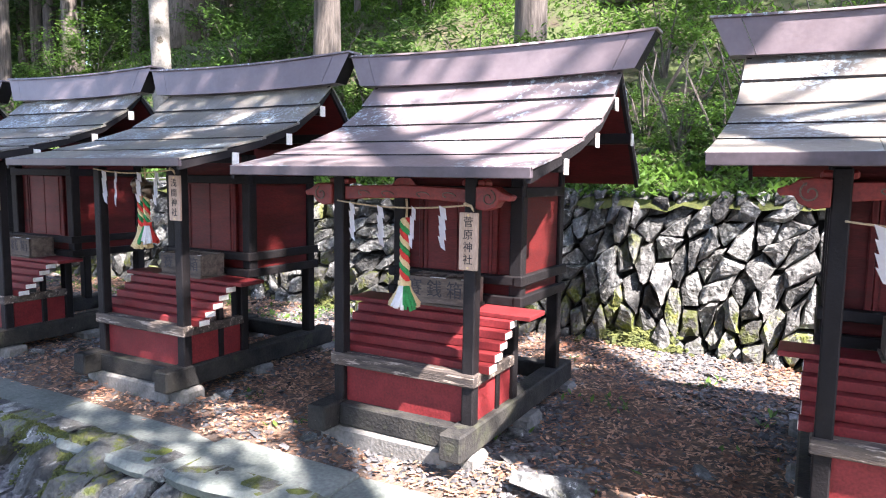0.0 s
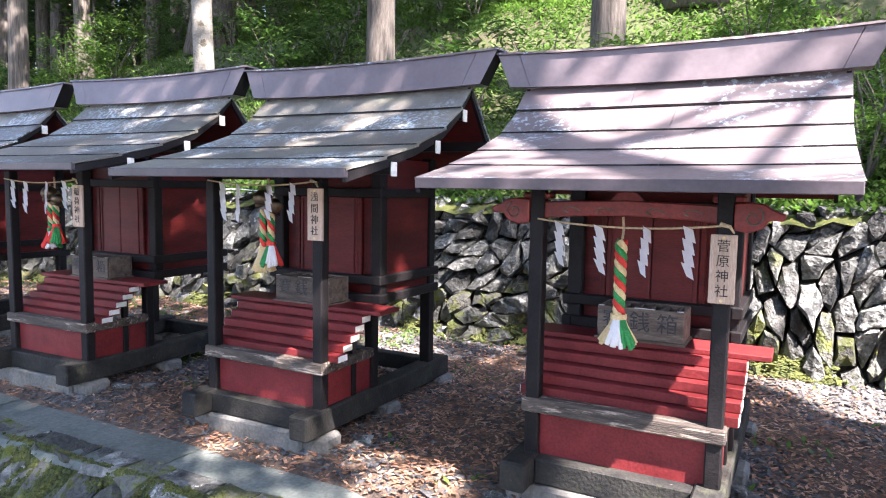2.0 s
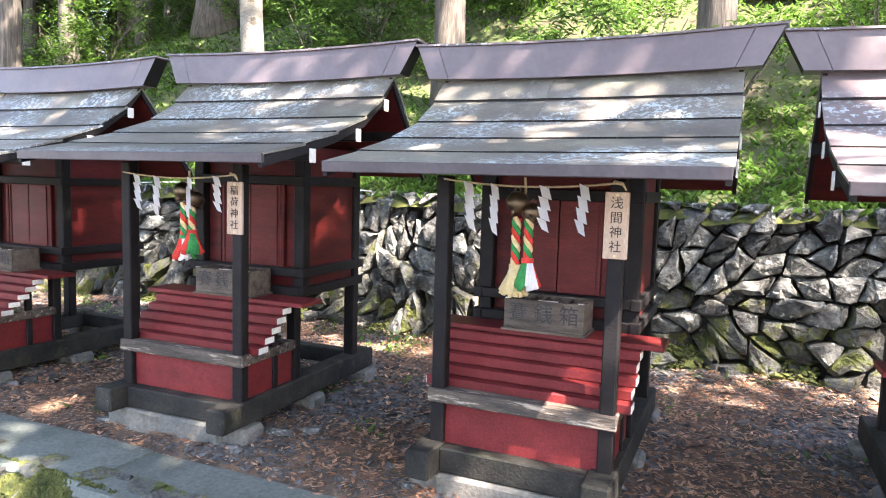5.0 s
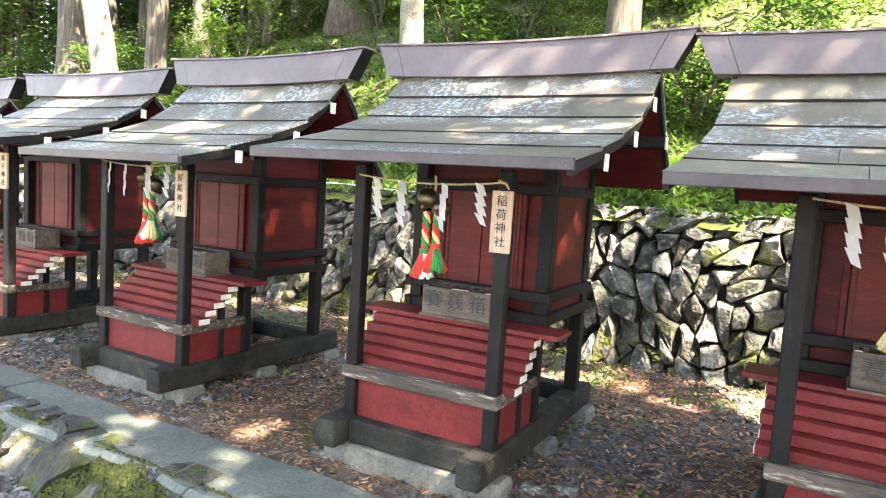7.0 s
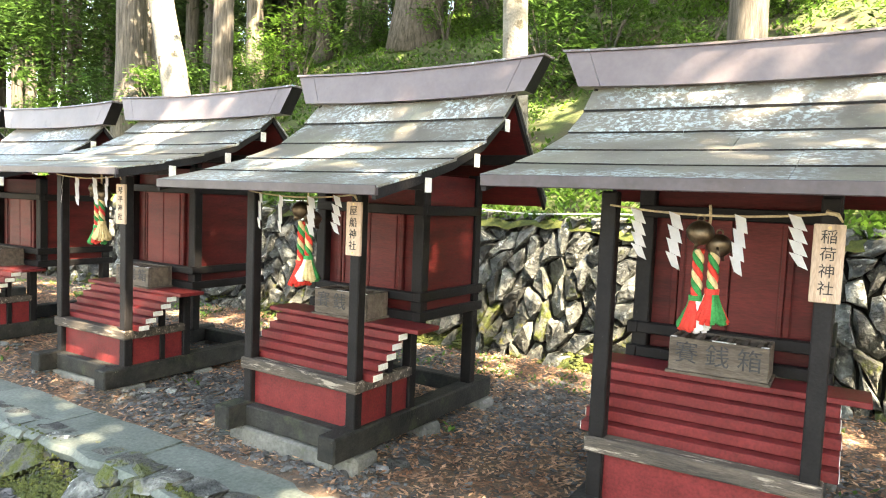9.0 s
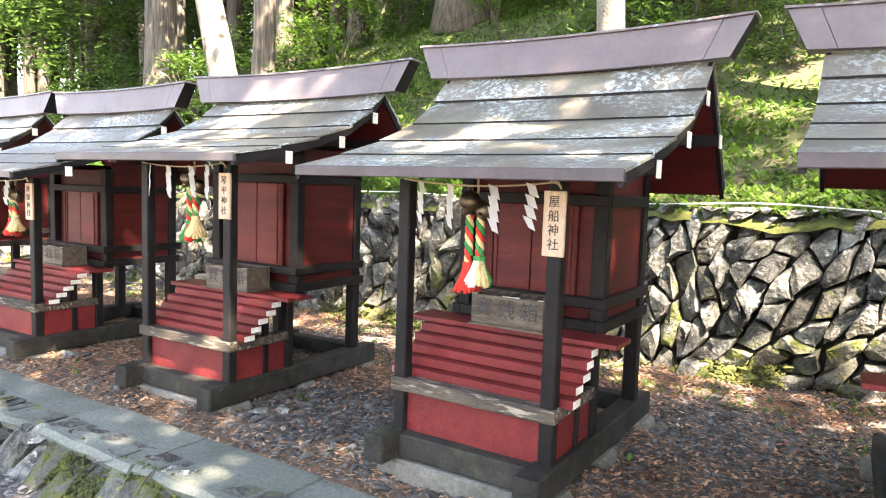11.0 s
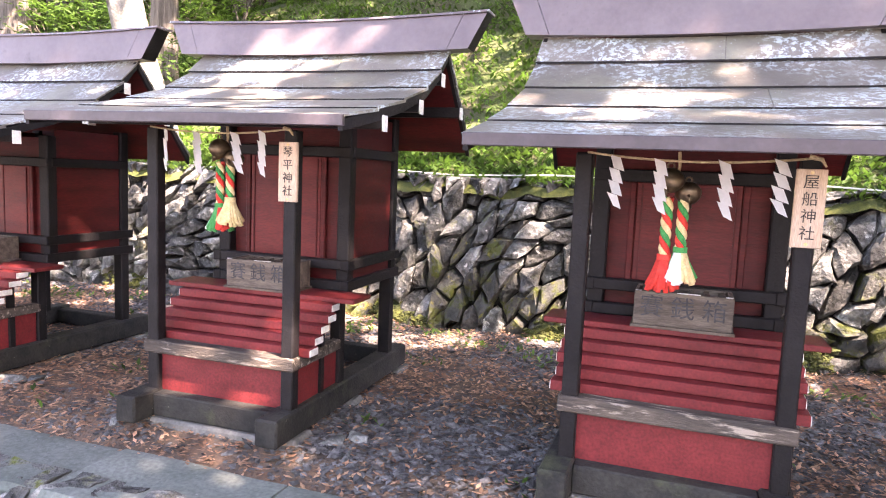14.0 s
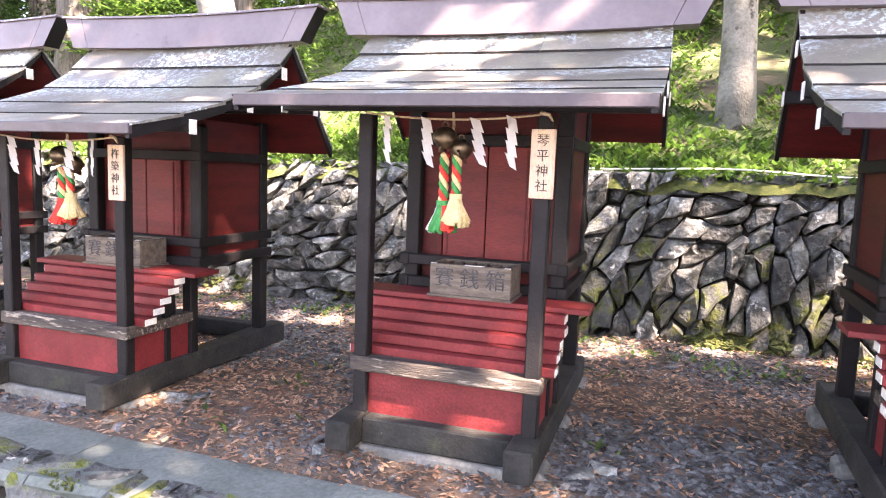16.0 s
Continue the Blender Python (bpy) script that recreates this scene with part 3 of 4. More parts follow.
def shrine(cx, dy, dz, turn, ze, zt, pz, eave_half, ht, word, carved, tassel_z, cords, rope_x, seed, roof_mat):
    r = random.Random(seed)
    zr = zt - 0.19
    place = pose(cx, Y0 + dy, dz, 0, 0, turn)
    def stand(name, x, y, z, label, category, group):
        ob = empty(name, 0, 0, 0, label, category, group)
        ob.matrix_basis = place @ pose(x, y, z)
        return ob
    look_words = "small red and black shrine with a brown sheet roof"
    if carved:
        look_words = "small red and black shrine with a carved red cloud beam"
    s = stand("shrine", 0, 0, 0, look_words, "shrine", "row of small shrines")
    P = lambda name, bm, m, label="", parent=None: part(name, bm, m, parent or s, label)
    # base frame on footing stones
    for sg in (-1, 1):
        x = (-0.453, -0.34) if sg < 0 else (0.31, 0.425)
        P("base_beam", box(x[0], x[1], -0.175 + r.uniform(-0.01, 0.01), 1.36, 0.055, 0.183, 0.009), M_BASE, "weathered black base timber")
        for fy in (-0.06, 0.55, 1.2):
            bmf = box(x[0] - 0.02 - 0.03 * r.random(), x[1] + 0.02 + 0.03 * r.random(), fy, fy + r.uniform(0.14, 0.2), -0.09, 0.052, 0.02)
            P("footing_stone", bmf, M_CONC)
    P("base_beam", box(-0.34, 0.31, -0.06, 0.03, 0.06, 0.172, 0.007), M_BASE)
    P("base_beam", box(-0.34, 0.31, 1.24, 1.33, 0.06, 0.165, 0.007), M_BASE)
    P("footing_stone", box(-0.345, 0.315, -0.085, 0.05, -0.09, 0.058, 0.012), M_CONC, "low mossy concrete footing")
    # stair box
    P("front_panel", box(-0.37, 0.37, 0.012, 0.03, 0.168, 0.366, 0.002), M_RED)
    for sg in (-1, 1):
        a, b = sorted((sg * 0.375, sg * 0.39))
        P("side_panel", box(a, b, 0.05, 0.44, 0.17, 0.364, 0.002), M_RED)
        a, b = sorted((sg * 0.343, sg * 0.405))
        P("front_post", box(a, b, -0.02, 0.042, 0.17, ze - 0.03, 0.006), M_BLACK)
        a, b = sorted((sg * 0.365, sg * 0.41))
        P("side_rail", box(a, b, 0.044, 0.46, 0.363, 0.418, 0.005), M_RAIL)
        a, b = sorted((sg * 0.35, sg * 0.41))
        P("stub_post", box(a, b, 0.44, 0.50, 0.17, 0.633, 0.005), M_BLACK)
        a, b = sorted((sg * 0.372, sg * 0.402))
        P("strut", box(a, b, 0.255, 0.295, 0.17, 0.545, 0.004), M_BLACK)
    P("front_rail", box(-0.417, 0.417, -0.033, 0.043, 0.364, 0.426, 0.006), M_RAIL, "worn grey front rail with bare edges")
    for k in range(5):
        y, z = 0.046 + k * 0.054, 0.418 + k * 0.0435
        hw = 0.455 + r.uniform(-0.006, 0.006)
        t = P("tread", box(-hw, hw, y, y + 0.085, z, z + 0.0415, 0.003), M_RED)
        for sg in (-1, 1):
            a, b = sorted((sg * hw, sg * (hw + 0.003)))
            P("painted_end", box(a, b, y + 0.004, y + 0.08, z + 0.004, z + 0.035, 0), M_WHITE, "", t)
    P("top_board", box(-0.55, 0.55, 0.30, 0.502, 0.635, 0.659, 0.003), M_RED)
    # raised body
    for sg in (-1, 1):
        a, b = sorted((sg * 0.33, sg * 0.402))
        P("body_post", box(a, b, 0.53, 0.60, 0.62, ze + 0.06, 0.006), M_BLACK)
        P("body_post", box(a, b, 1.11, 1.18, 0.16, ze + 0.12, 0.006), M_BLACK)
        a, b = sorted((sg * 0.368, sg * 0.384))
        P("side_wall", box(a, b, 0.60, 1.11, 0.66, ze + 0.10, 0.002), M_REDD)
        a, b = sorted((sg * 0.37, sg * 0.418))
        for z in (0.655, 0.765):
            P("sill_beam", box(a, b, 0.50, 1.205, z, z + 0.055, 0.005), M_BLACK)
        P("tie_beam", box(*sorted((sg * 0.372, sg * 0.408)), 0.56, 1.16, ze - 0.13, ze - 0.075, 0.005), M_BLACK)
    for z in (0.657, 0.767):
        P("sill_beam", box(-0.405, 0.405, 0.505, 0.55, z, z + 0.051, 0.005), M_BLACK)
        P("sill_beam", box(-0.37, 0.37, 1.165, 1.20, z, z + 0.051, 0.005), M_BLACK)
    P("tie_beam", box(-0.40, 0.40, 0.525, 0.565, ze - 0.13, ze - 0.075, 0.005), M_BLACK)
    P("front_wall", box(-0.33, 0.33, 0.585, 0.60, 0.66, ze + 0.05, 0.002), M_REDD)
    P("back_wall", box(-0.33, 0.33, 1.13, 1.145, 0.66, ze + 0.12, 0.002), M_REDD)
    P("body_floor", box(-0.368, 0.368, 0.60, 1.13, 0.66, 0.68, 0.002), M_BLACK)
    for sg in (-1, 1):
        a, b = sorted((sg * 0.003, sg * 0.215))
        d = P("door", box(a, b, 0.562, 0.585, 0.80, ze - 0.13, 0.003), M_DOOR, "plain dull red door leaf")
        P("door_frame", box(*sorted((sg * 0.218, sg * 0.245)), 0.556, 0.585, 0.80, ze - 0.13, 0.004), M_REDD)
        P("strip", box(*sorted((sg * 0.19, sg * 0.197)), 0.556, 0.562, 0.82, ze - 0.14, 0), M_REDD, "", d)
    # roof: purlins, rafters, sheets, ridge
    prof = roof_profile(ze, zr)
    for (py, dz) in ((0.04, -0.062), (0.48, -0.068), (0.80, -0.075), (1.15, -0.05)):
        if py < 0.95:
            zz = np.interp(py, [p[0] for p in prof], [p[1] for p in prof]) + dz
        else:
            zz = zr + (ze - 0.05 - zr) * (py - 0.93) / 0.45 + dz
        pl = P("purlin", box(-eave_half - 0.004, eave_half + 0.004, py - 0.025, py + 0.025, zz - 0.03, zz + 0.03, 0.003), M_BLACK)
        for sg in (-1, 1):
            a, b = sorted((sg * (eave_half + 0.004), sg * (eave_half + 0.011)))
            P("painted_end", box(a, b, py - 0.024, py + 0.024, zz - 0.04, zz + 0.028, 0.001), M_WHITE, "chalky white painted end", pl)
    # soffit boards and bargeboards
    under = [(y, z - 0.012) for y, z in prof] + [(y, z - 0.03) for y, z in prof[::-1]]
    P("soffit", prism(under, "x", -eave_half + 0.02, eave_half - 0.02), M_BLACK)
    rear = [(0.895, zr - 0.01), (1.38, ze - 0.03), (1.38, ze - 0.055), (0.895, zr - 0.045)]
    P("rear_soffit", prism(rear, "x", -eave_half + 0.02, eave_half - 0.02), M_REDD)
    for sg in (-1, 1):
        a, b = sorted((sg * (eave_half - 0.022), sg * (eave_half - 0.002)))
        P("bargeboard", prism([(y, z - 0.006) for y, z in prof] + [(y, z - 0.05) for y, z in prof[::-1]], "x", a, b), M_BLACK)
        P("bargeboard", prism([(0.905, zr + 0.004), (1.385, ze - 0.02), (1.385, ze - 0.075), (0.905, zr - 0.055)], "x", a, b), M_BLACK)
    P("fascia", box(-eave_half, eave_half, prof[0][0] - 0.008, prof[0][0] + 0.016, ze - 0.032, ze + 0.012, 0.003), M_FASCIA)
    for k in range(5):
        cut = r.uniform(-0.3, 0.4)
        ov = 0.004
        for a, b in ((-eave_half - ov, cut - 0.001), (cut + 0.001, eave_half + ov)):
            # black edge stands in for the shadow gap below the sheet
            P("roof_sheet", sheet_course(a, b, (prof[k][0] - 0.005, prof[k][1]), prof[k + 1], 0.007, seed + k), (roof_mat, M_BLACK))
    for k in range(3):
        a = (1.385 - k * 0.16, ze - 0.02 + (zr - ze + 0.02) * k / 3)
        b = (1.385 - (k + 1) * 0.16, ze - 0.02 + (zr - ze + 0.02) * (k + 1) / 3)
        P("roof_sheet", prism([(a[0], a[1] + 0.016), (b[0] - 0.01, b[1] + 0.006), (b[0] - 0.01, b[1] - 0.006), (a[0], a[1] - 0.002)], "x", -eave_half - 0.004, eave_half + 0.004), roof_mat)
    # ridge box, ends sweeping up and out
    hb = ht - 0.09
    def ridge(x0, x1, flare):
        bm = bmesh.new()
        rows = []
        n = 8
        for i in range(n + 1):
            x = x0 + (x1 - x0) * i / n
            k = max(0.0, abs(x) / hb)
            up = 0.022 * k ** 2
            xt = x * ht / hb
            rows.append([bm.verts.new(c) for c in ((x, 0.84, zr - 0.015 + up * 0.8), (xt, 0.87, zt - 0.022 + up), (xt, 0.98, zt - 0.022 + up), (x, 0.96, zr - 0.015 + up * 0.8))])
        for p, q in zip(rows, rows[1:]):
            for j in range(4):
                bm.faces.new((p[j], p[(j + 1) % 4], q[(j + 1) % 4], q[j]))
        bm.faces.new(rows[0]).material_index = 1 if flare < 0 else 0
        bm.faces.new(rows[-1][::-1]).material_index = 1 if flare > 0 else 0
        bmesh.ops.recalc_face_normals(bm, faces=bm.faces)
        return bm
    rp = P("ridge", ridge(-hb + 0.12, hb - 0.12, 0), M_RIDGE)
    P("ridge_end", ridge(hb - 0.117, hb, 1), (M_RIDGE, M_BLACK), "", rp)
    P("ridge_end", ridge(-hb, -hb + 0.117, -1), (M_RIDGE, M_BLACK), "", rp)
    bm = bmesh.new()
    rows = []
    for i in range(17):
        x = -ht - 0.012 + (2 * ht + 0.024) * i / 16
        z = zt - 0.020 + 0.022 * (x / ht) ** 2
        rows.append([bm.verts.new(c) for c in ((x, 0.855, z), (x, 0.86, z + 0.012), (x, 0.99, z + 0.012), (x, 0.995, z))])
    for p, q in zip(rows, rows[1:]):
        for j in range(4):
            bm.faces.new((p[j], p[(j + 1) % 4], q[(j + 1) % 4], q[j]))
    bm.faces.new(rows[0])
    bm.faces.new(rows[-1][::-1])
    bmesh.ops.recalc_face_normals(bm, faces=bm.faces)
    P("ridge_cap", bm, M_ROOFB, "", rp)
    if carved:
        zc = ze - 0.115
        out = [(-0.36, -0.035), (-0.2, -0.022), (0, -0.016), (0.2, -0.022), (0.36, -0.035), (0.36, 0.035), (0, 0.048), (-0.36, 0.035)]
        bm = prism([(u, zc + v) for u, v in out], "y", -0.004, 0.05)
        bmesh.ops.bevel(bm, geom=bm.edges[:], offset=0.005, segments=1, affect="EDGES")
        cb = P("rainbow_beam", bm, M_CARVE, "carved red bowed beam with scrolls")
        for q in (-0.24, -0.1, 0.1, 0.24):
            pts = [(q + (0.05 - 0.006 * k) * math.cos(0.55 * k), -0.006, zc + (0.018 - 0.0012 * k) * math.sin(0.55 * k)) for k in range(10)]
            P("scroll", tube(pts, 0.003, 5), M_BOXW, "", cb)
        for sg in (-1, 1):
            cloud_nose(sg * 0.405, sg, s, zc - 0.005)
            P("bracket", box(sg * 0.383 - 0.06, sg * 0.383 + 0.06, -0.01, 0.07, zc + 0.045, zc + 0.075, 0.008), M_CARVE)
        bm = prism([(-0.07, zc + 0.045), (-0.04, zc + 0.075), (-0.015, zc + 0.08), (0.015, zc + 0.08), (0.04, zc + 0.075), (0.07, zc + 0.045)], "y", 0.01, 0.04)
        P("strut_block", bm, M_CARVE)
    # name board on the post
    nb = stand("name_board", 0.374, -0.021, pz, "upright pale wooden name board with black characters", "name board", "shrine name boards")
    part("board", box(-0.047, 0.047, -0.016, 0.0, -0.262, 0.0, 0.003), M_PLAQUE, nb)
    for i, ch in enumerate(word):
        me = text_mesh(ch, 0.050)
        me.materials.append(M_INK)
        ob = new("character", me)
        ob.parent = nb
        ob.matrix_basis = pose(0, -0.0172, -0.045 - i * 0.057, 90, 0, 0)
    for z in (-0.012, -0.25):
        part("nail", tube([(0, -0.015, z), (0, -0.019, z)], 0.006, 8), M_CYEL, nb)
    # straw rope with paper strips
    zs = pz + (0.055 if ze > 1.46 and not carved else 0.035)
    rope = stand("sacred_rope", 0, -0.036, zs, "thin straw rope hung with white zigzag paper strips", "rope", "sacred ropes")
    pts = [(-0.36 + 0.74 * i / 14, -0.008, -0.024 * (1 - (i / 7 - 1) ** 2)) for i in range(15)]
    part("straw_cord", tube(pts, 0.0042, 6), M_STRAW, rope, smooth=True)
    part("knot", tube([(0.36, -0.012, 0.004), (0.395, -0.02, -0.004), (0.41, -0.02, -0.028)], [0.009, 0.007, 0.003], 6), M_STRAW, rope)
    for fx in (-0.265, -0.115, 0.09, 0.265):
        fx += r.uniform(-0.02, 0.02)
        bm = shide(r.uniform(0.18, 0.21), r)
        bmesh.ops.transform(bm, matrix=pose(fx, -0.014, -0.022 * (1 - (fx / 0.37) ** 2), 0, r.uniform(-5, 5), r.uniform(-25, 25)), verts=bm.verts)
        part("paper_strip", bm, M_PAPER, rope)
    # bells and braided cords
    hang = stand("bell_rope", rope_x, 0.08, zs + 0.015, "brass bells on red green and cream twisted cords with tassels", "bell rope", "shrine bell ropes")
    zb = tassel_z + 0.10 - (zs + 0.015)
    part("hanger", tube([(0, 0, 0), (0.004, 0, -0.05), (0, 0, -0.10)], 0.006, 6), M_STRAW, hang)
    if not carved:
        bell(-0.025, -0.02, -0.105, 0.050, hang, 15)
        bell(0.040, 0.0, -0.150, 0.046, hang, -20)
    for c in range(cords):
        ox = (c - (cords - 1) / 2) * 0.055
        zl = zb + 0.02 + (0.03 if c else 0)
        twisted_rope(ox, -0.012, -0.10 if carved else -0.17, zl, 0.019 if cords > 1 else 0.024, hang)
        cols = [TASSELS[word][c % len(TASSELS[word])]][0]
        tassel(zl, 0.028 if cords > 1 else 0.036, cols, hang, ox, -0.012, seed * 3 + c)
    # offering box standing on the stairs
    ob = stand("offering_box", 0.01, 0.295, 0.659, "weathered grey wooden offering box with slatted top", "offering box", "offering boxes")
    for nm, b4 in (("front_board", (-0.19, 0.19, 0.0, 0.016)), ("back_board", (-0.19, 0.19, 0.184, 0.20))):
        part(nm, box(*b4, 0.012, 0.15, 0.003), M_BOXW, ob)
    for sg in (-1, 1):
        a, b = sorted((sg * 0.19, sg * 0.174))
        part("end_board", box(a, b, 0.017, 0.183, 0.012, 0.15, 0.003), M_BOXW, ob)
    part("foot_strip", box(-0.20, 0.20, -0.012, 0.205, 0.0, 0.012, 0.002), M_BOXW, ob)
    for k in range(6):
        x = -0.15 + k * 0.06
        part("slat", box(x - 0.012, x + 0.012, 0.017, 0.183, 0.128, 0.146, 0.003), M_BOXW, ob)
    for x, w in ((-0.175, 0.012), (0.02, 0.045), (0.172, 0.014)):
        part("paper_slip", box(x - w, x + w, 0.0, 0.016, 0.1505, 0.1525, 0), M_PAPER, ob, "scrap of white paper")
    for i, ch in enumerate("賽銭箱"):
        me = text_mesh(ch, 0.095)
        me.materials.append(M_BOXINK)
        c = new("character", me)
        c.parent = ob
        c.matrix_basis = pose(-0.12 + 0.12 * i, -0.0012, 0.085, 90, 0, 0)
    return s

R_, G_, Y_, W_ = M_CRED, M_CGRN, M_CYEL, M_CWHT
TASSELS = {
    "神社": [(R_, W_, R_, G_)],
    "菅原神社": [(Y_, W_, G_, Y_, W_, G_)],
    "浅間神社": [(Y_, G_, Y_, Y_), (R_, G_, W_, G_, W_)],
    "稲荷神社": [(G_, R_, G_, R_, W_), (R_, Y_, W_, R_, G_)],
    "屋船神社": [(R_, R_, R_, R_), (G_, R_, G_, W_, Y_)],
    "琴平神社": [(G_, W_, W_, G_, R_), (Y_, W_, Y_, Y_)],
    "杵築神社": [(R_, G_, W_, R_, R_), (Y_, R_, Y_, Y_)],
}
SHRINES = [
    # centre x, set back, raised, turn, eave z, ridge top z, name board top, eave half, ridge half, name, carved, tassel height, cords, bell rope offset
    (0.467, 0.02, 0.0, 0.0, 1.43, 2.14, 1.18, 0.785, 0.95, "神社", True, 0.74, 1, 0.02),
    (-1.72, 0.02, 0.014, -0.5, 1.363, 2.095, 1.176, 0.79, 0.961, "菅原神社", True, 0.69, 1, -0.03),
    (-3.626, 0.0, 0.014, -0.3, 1.401, 2.121, 1.321, 0.785, 0.954, "浅間神社", False, 0.87, 2, -0.035),
    (-5.495, -0.018, 0.02, 1.2, 1.427, 2.148, 1.309, 0.771, 0.932, "稲荷神社", False, 0.89, 2, -0.02),
    (-7.502, -0.021, 0.015, -0.5, 1.381, 2.148, 1.315, 0.746, 0.917, "屋船神社", False, 0.86, 2, -0.045),
    (-9.542, 0.045, -0.025, 1.0, 1.484, 2.143, 1.40, 0.789, 1.0, "琴平神社", False, 0.98, 2, -0.025),
    (-11.565, -0.013, -0.035, 0.8, 1.374, 2.123, 1.304, 0.75, 0.92, "杵築神社", False, 0.90, 2, -0.05),
    (-13.55, 0.0, -0.02, 0.0, 1.40, 2.13, 1.32, 0.77, 0.945, "神社", False, 0.85, 2, 0.0),
    (-15.50, 0.0, -0.02, 0.0, 1.40, 2.13, 1.32, 0.77, 0.945, "神社", False, 0.85, 2, 0.0),
]
for i, row in enumerate(SHRINES):
    shrine(*row, i + 3, M_ROOFB if i == 1 else M_ROOF)

# ---- trees on the hillside ----
crown_a = leaf_cloud(2600, (2.0, 2.0, 2.6), 0.26, 11)
crown_b = leaf_cloud(3200, (1.9, 1.9, 4.2), 0.24, 12, "cone")
crown_a.materials.append(M_LEAF)
crown_b.materials.append(M_LEAFD)

def tree(x, y, height, r0, r1, lean, bark, crown, crown_z, label, seed, flare=1.4, wob=0.05, scale=1.0, limbs=8):
    t = empty("tree", x, y, hill_z(x, y) if y > 5 else -0.27, label, "tree", "forest trees")
    part("trunk", trunk_bm(height, r0, r1, lean, wob, seed, flare, limbs, 0.55, 1.6 * scale), bark, t, smooth=True)
    c = new("crown", crown)
    c.parent = t
    c.matrix_basis = pose(lean[0] * crown_z, lean[1] * crown_z, crown_z, 0, 0, seed * 47) @ Matrix.Scale(scale, 4)
    return t

CEDAR = "tall cedar with fibrous grey-brown bark on the hillside"
PALE = "leaning tree with pale mottled mossy bark on the hillside"
tree(-8.33, 6.5, 9, 0.14, 0.10, (-0.04, 0.02), M_BARKP, crown_a, 7.5, PALE, 1, limbs=5)
tree(-6.25, 7.6, 14, 0.19, 0.13, (0.0, 0.0), M_BARK, crown_b, 11.2, CEDAR, 2, scale=1.35)
tree(-3.15, 7.7, 14, 0.20, 0.14, (0.01, 0.0), M_BARK, crown_b, 11.2, CEDAR, 3, scale=1.35)
tree(-2.45, 10.3, 15, 0.34, 0.22, (0.0, 0.0), M_BARK, crown_b, 13, CEDAR, 4, flare=1.7)
tree(-12.85, 5.95, 9, 0.20, 0.12, (-0.36, 0.03), M_BARKP, crown_a, 8, PALE, 5, wob=0.04, limbs=5)
tree(-14.3, 7.5, 13, 0.18, 0.13, (0.01, 0.0), M_BARK, crown_b, 11.2, CEDAR, 6, scale=1.35)
tree(-12.6, 10.7, 16, 0.40, 0.25, (0.0, 0.0), M_BARK, crown_b, 14, CEDAR, 7, flare=1.6)
tree(-17.6, 8.0, 14, 0.30, 0.2, (0.0, 0.0), M_BARK, crown_b, 12, CEDAR, 8)
r = random.Random(21)
far = tree(-16, 15, 15, 0.20, 0.12, (0.0, 0.0), M_BARK, crown_b, 7.5, "slender cedar trunk in the forest behind", 9)
for k in range(95):
    x, y = r.uniform(-46, 9), r.uniform(11.5, 34)
    m = pose(x, y, hill_z(x, y) - 0.1, 0, 0, r.uniform(0, 360)) @ Matrix.Scale(r.uniform(0.8, 1.3), 4)
    c = copy_thing(far, m)
    c.scale = (1, 1, 1)

for k in range(34):
    x, y = r.uniform(-36, -15), r.uniform(10, 22)
    copy_thing(far, pose(x, y, hill_z(x, y) - 0.1, 0, 0, r.uniform(0, 360)))

r = random.Random(77)
for k in range(13):
    x, y = r.uniform(-34, -15), r.uniform(8.5, 20)
    tree(x, y, 5, 0.07, 0.03, (r.uniform(-0.05, 0.05), 0), M_BARK, crown_a, r.uniform(2.6, 4.5), "young leafy tree with bright green foliage", 300 + k, scale=0.85, limbs=6)
for k in range(12):
    x, y = r.uniform(-13, 3), r.uniform(10.5, 17)
    tree(x, y, 5, 0.06, 0.03, (r.uniform(-0.05, 0.05), 0), M_BARK, crown_a, r.uniform(2.4, 4.0), "young leafy tree with bright green foliage", 400 + k, scale=0.7, limbs=6)

# ---- undergrowth ----
shrub_a = leaf_cloud(1300, (0.75, 0.6, 0.6), 0.10, 31, blade=0.36)
shrub_b = leaf_cloud(1500, (0.9, 0.7, 0.75), 0.12, 32, blade=0.30)
shrub_a.materials.append(M_FERN)
shrub_b.materials.append(M_LEAF)

def shrub(x, y, me, scale, seed):
    sh = empty("shrub", x, y, hill_z(x, y), "leafy green shrub growing on the forest slope", "shrub", "undergrowth shrubs", rz=seed * 61)
    bm = bmesh.new()
    q = random.Random(seed)
    for _ in range(6):
        a = q.uniform(0, 6.28)
        tube([(0, 0, -0.1), (math.cos(a) * 0.15, math.sin(a) * 0.15, 0.35), (math.cos(a) * 0.5, math.sin(a) * 0.4, 0.9)], [0.02, 0.013, 0.005], 5, bm)
    part("stem", bm, M_BARK, sh)
    c = new("crown", me)
    c.parent = sh
    c.matrix_basis = pose(0, 0, 0.55 * scale) @ Matrix.Scale(scale, 4)

r = random.Random(41)
for k in range(105):
    x = r.uniform(-26, 3)
    y = r.uniform(6.6, 13.5) if k % 3 else r.uniform(13, 20)
    if x < -13:
        y = r.uniform(6.4, 16)
    if -12.5 < x < -4 and y < 10.5 and k % 4:
        continue
    shrub(x, y, shrub_a if k % 2 else shrub_b, r.uniform(0.6, 1.25), k)
for k in range(14):
    shrub(r.uniform(-1.6, 2.5), r.uniform(5.8, 8), shrub_a, r.uniform(0.35, 0.7), 200 + k)

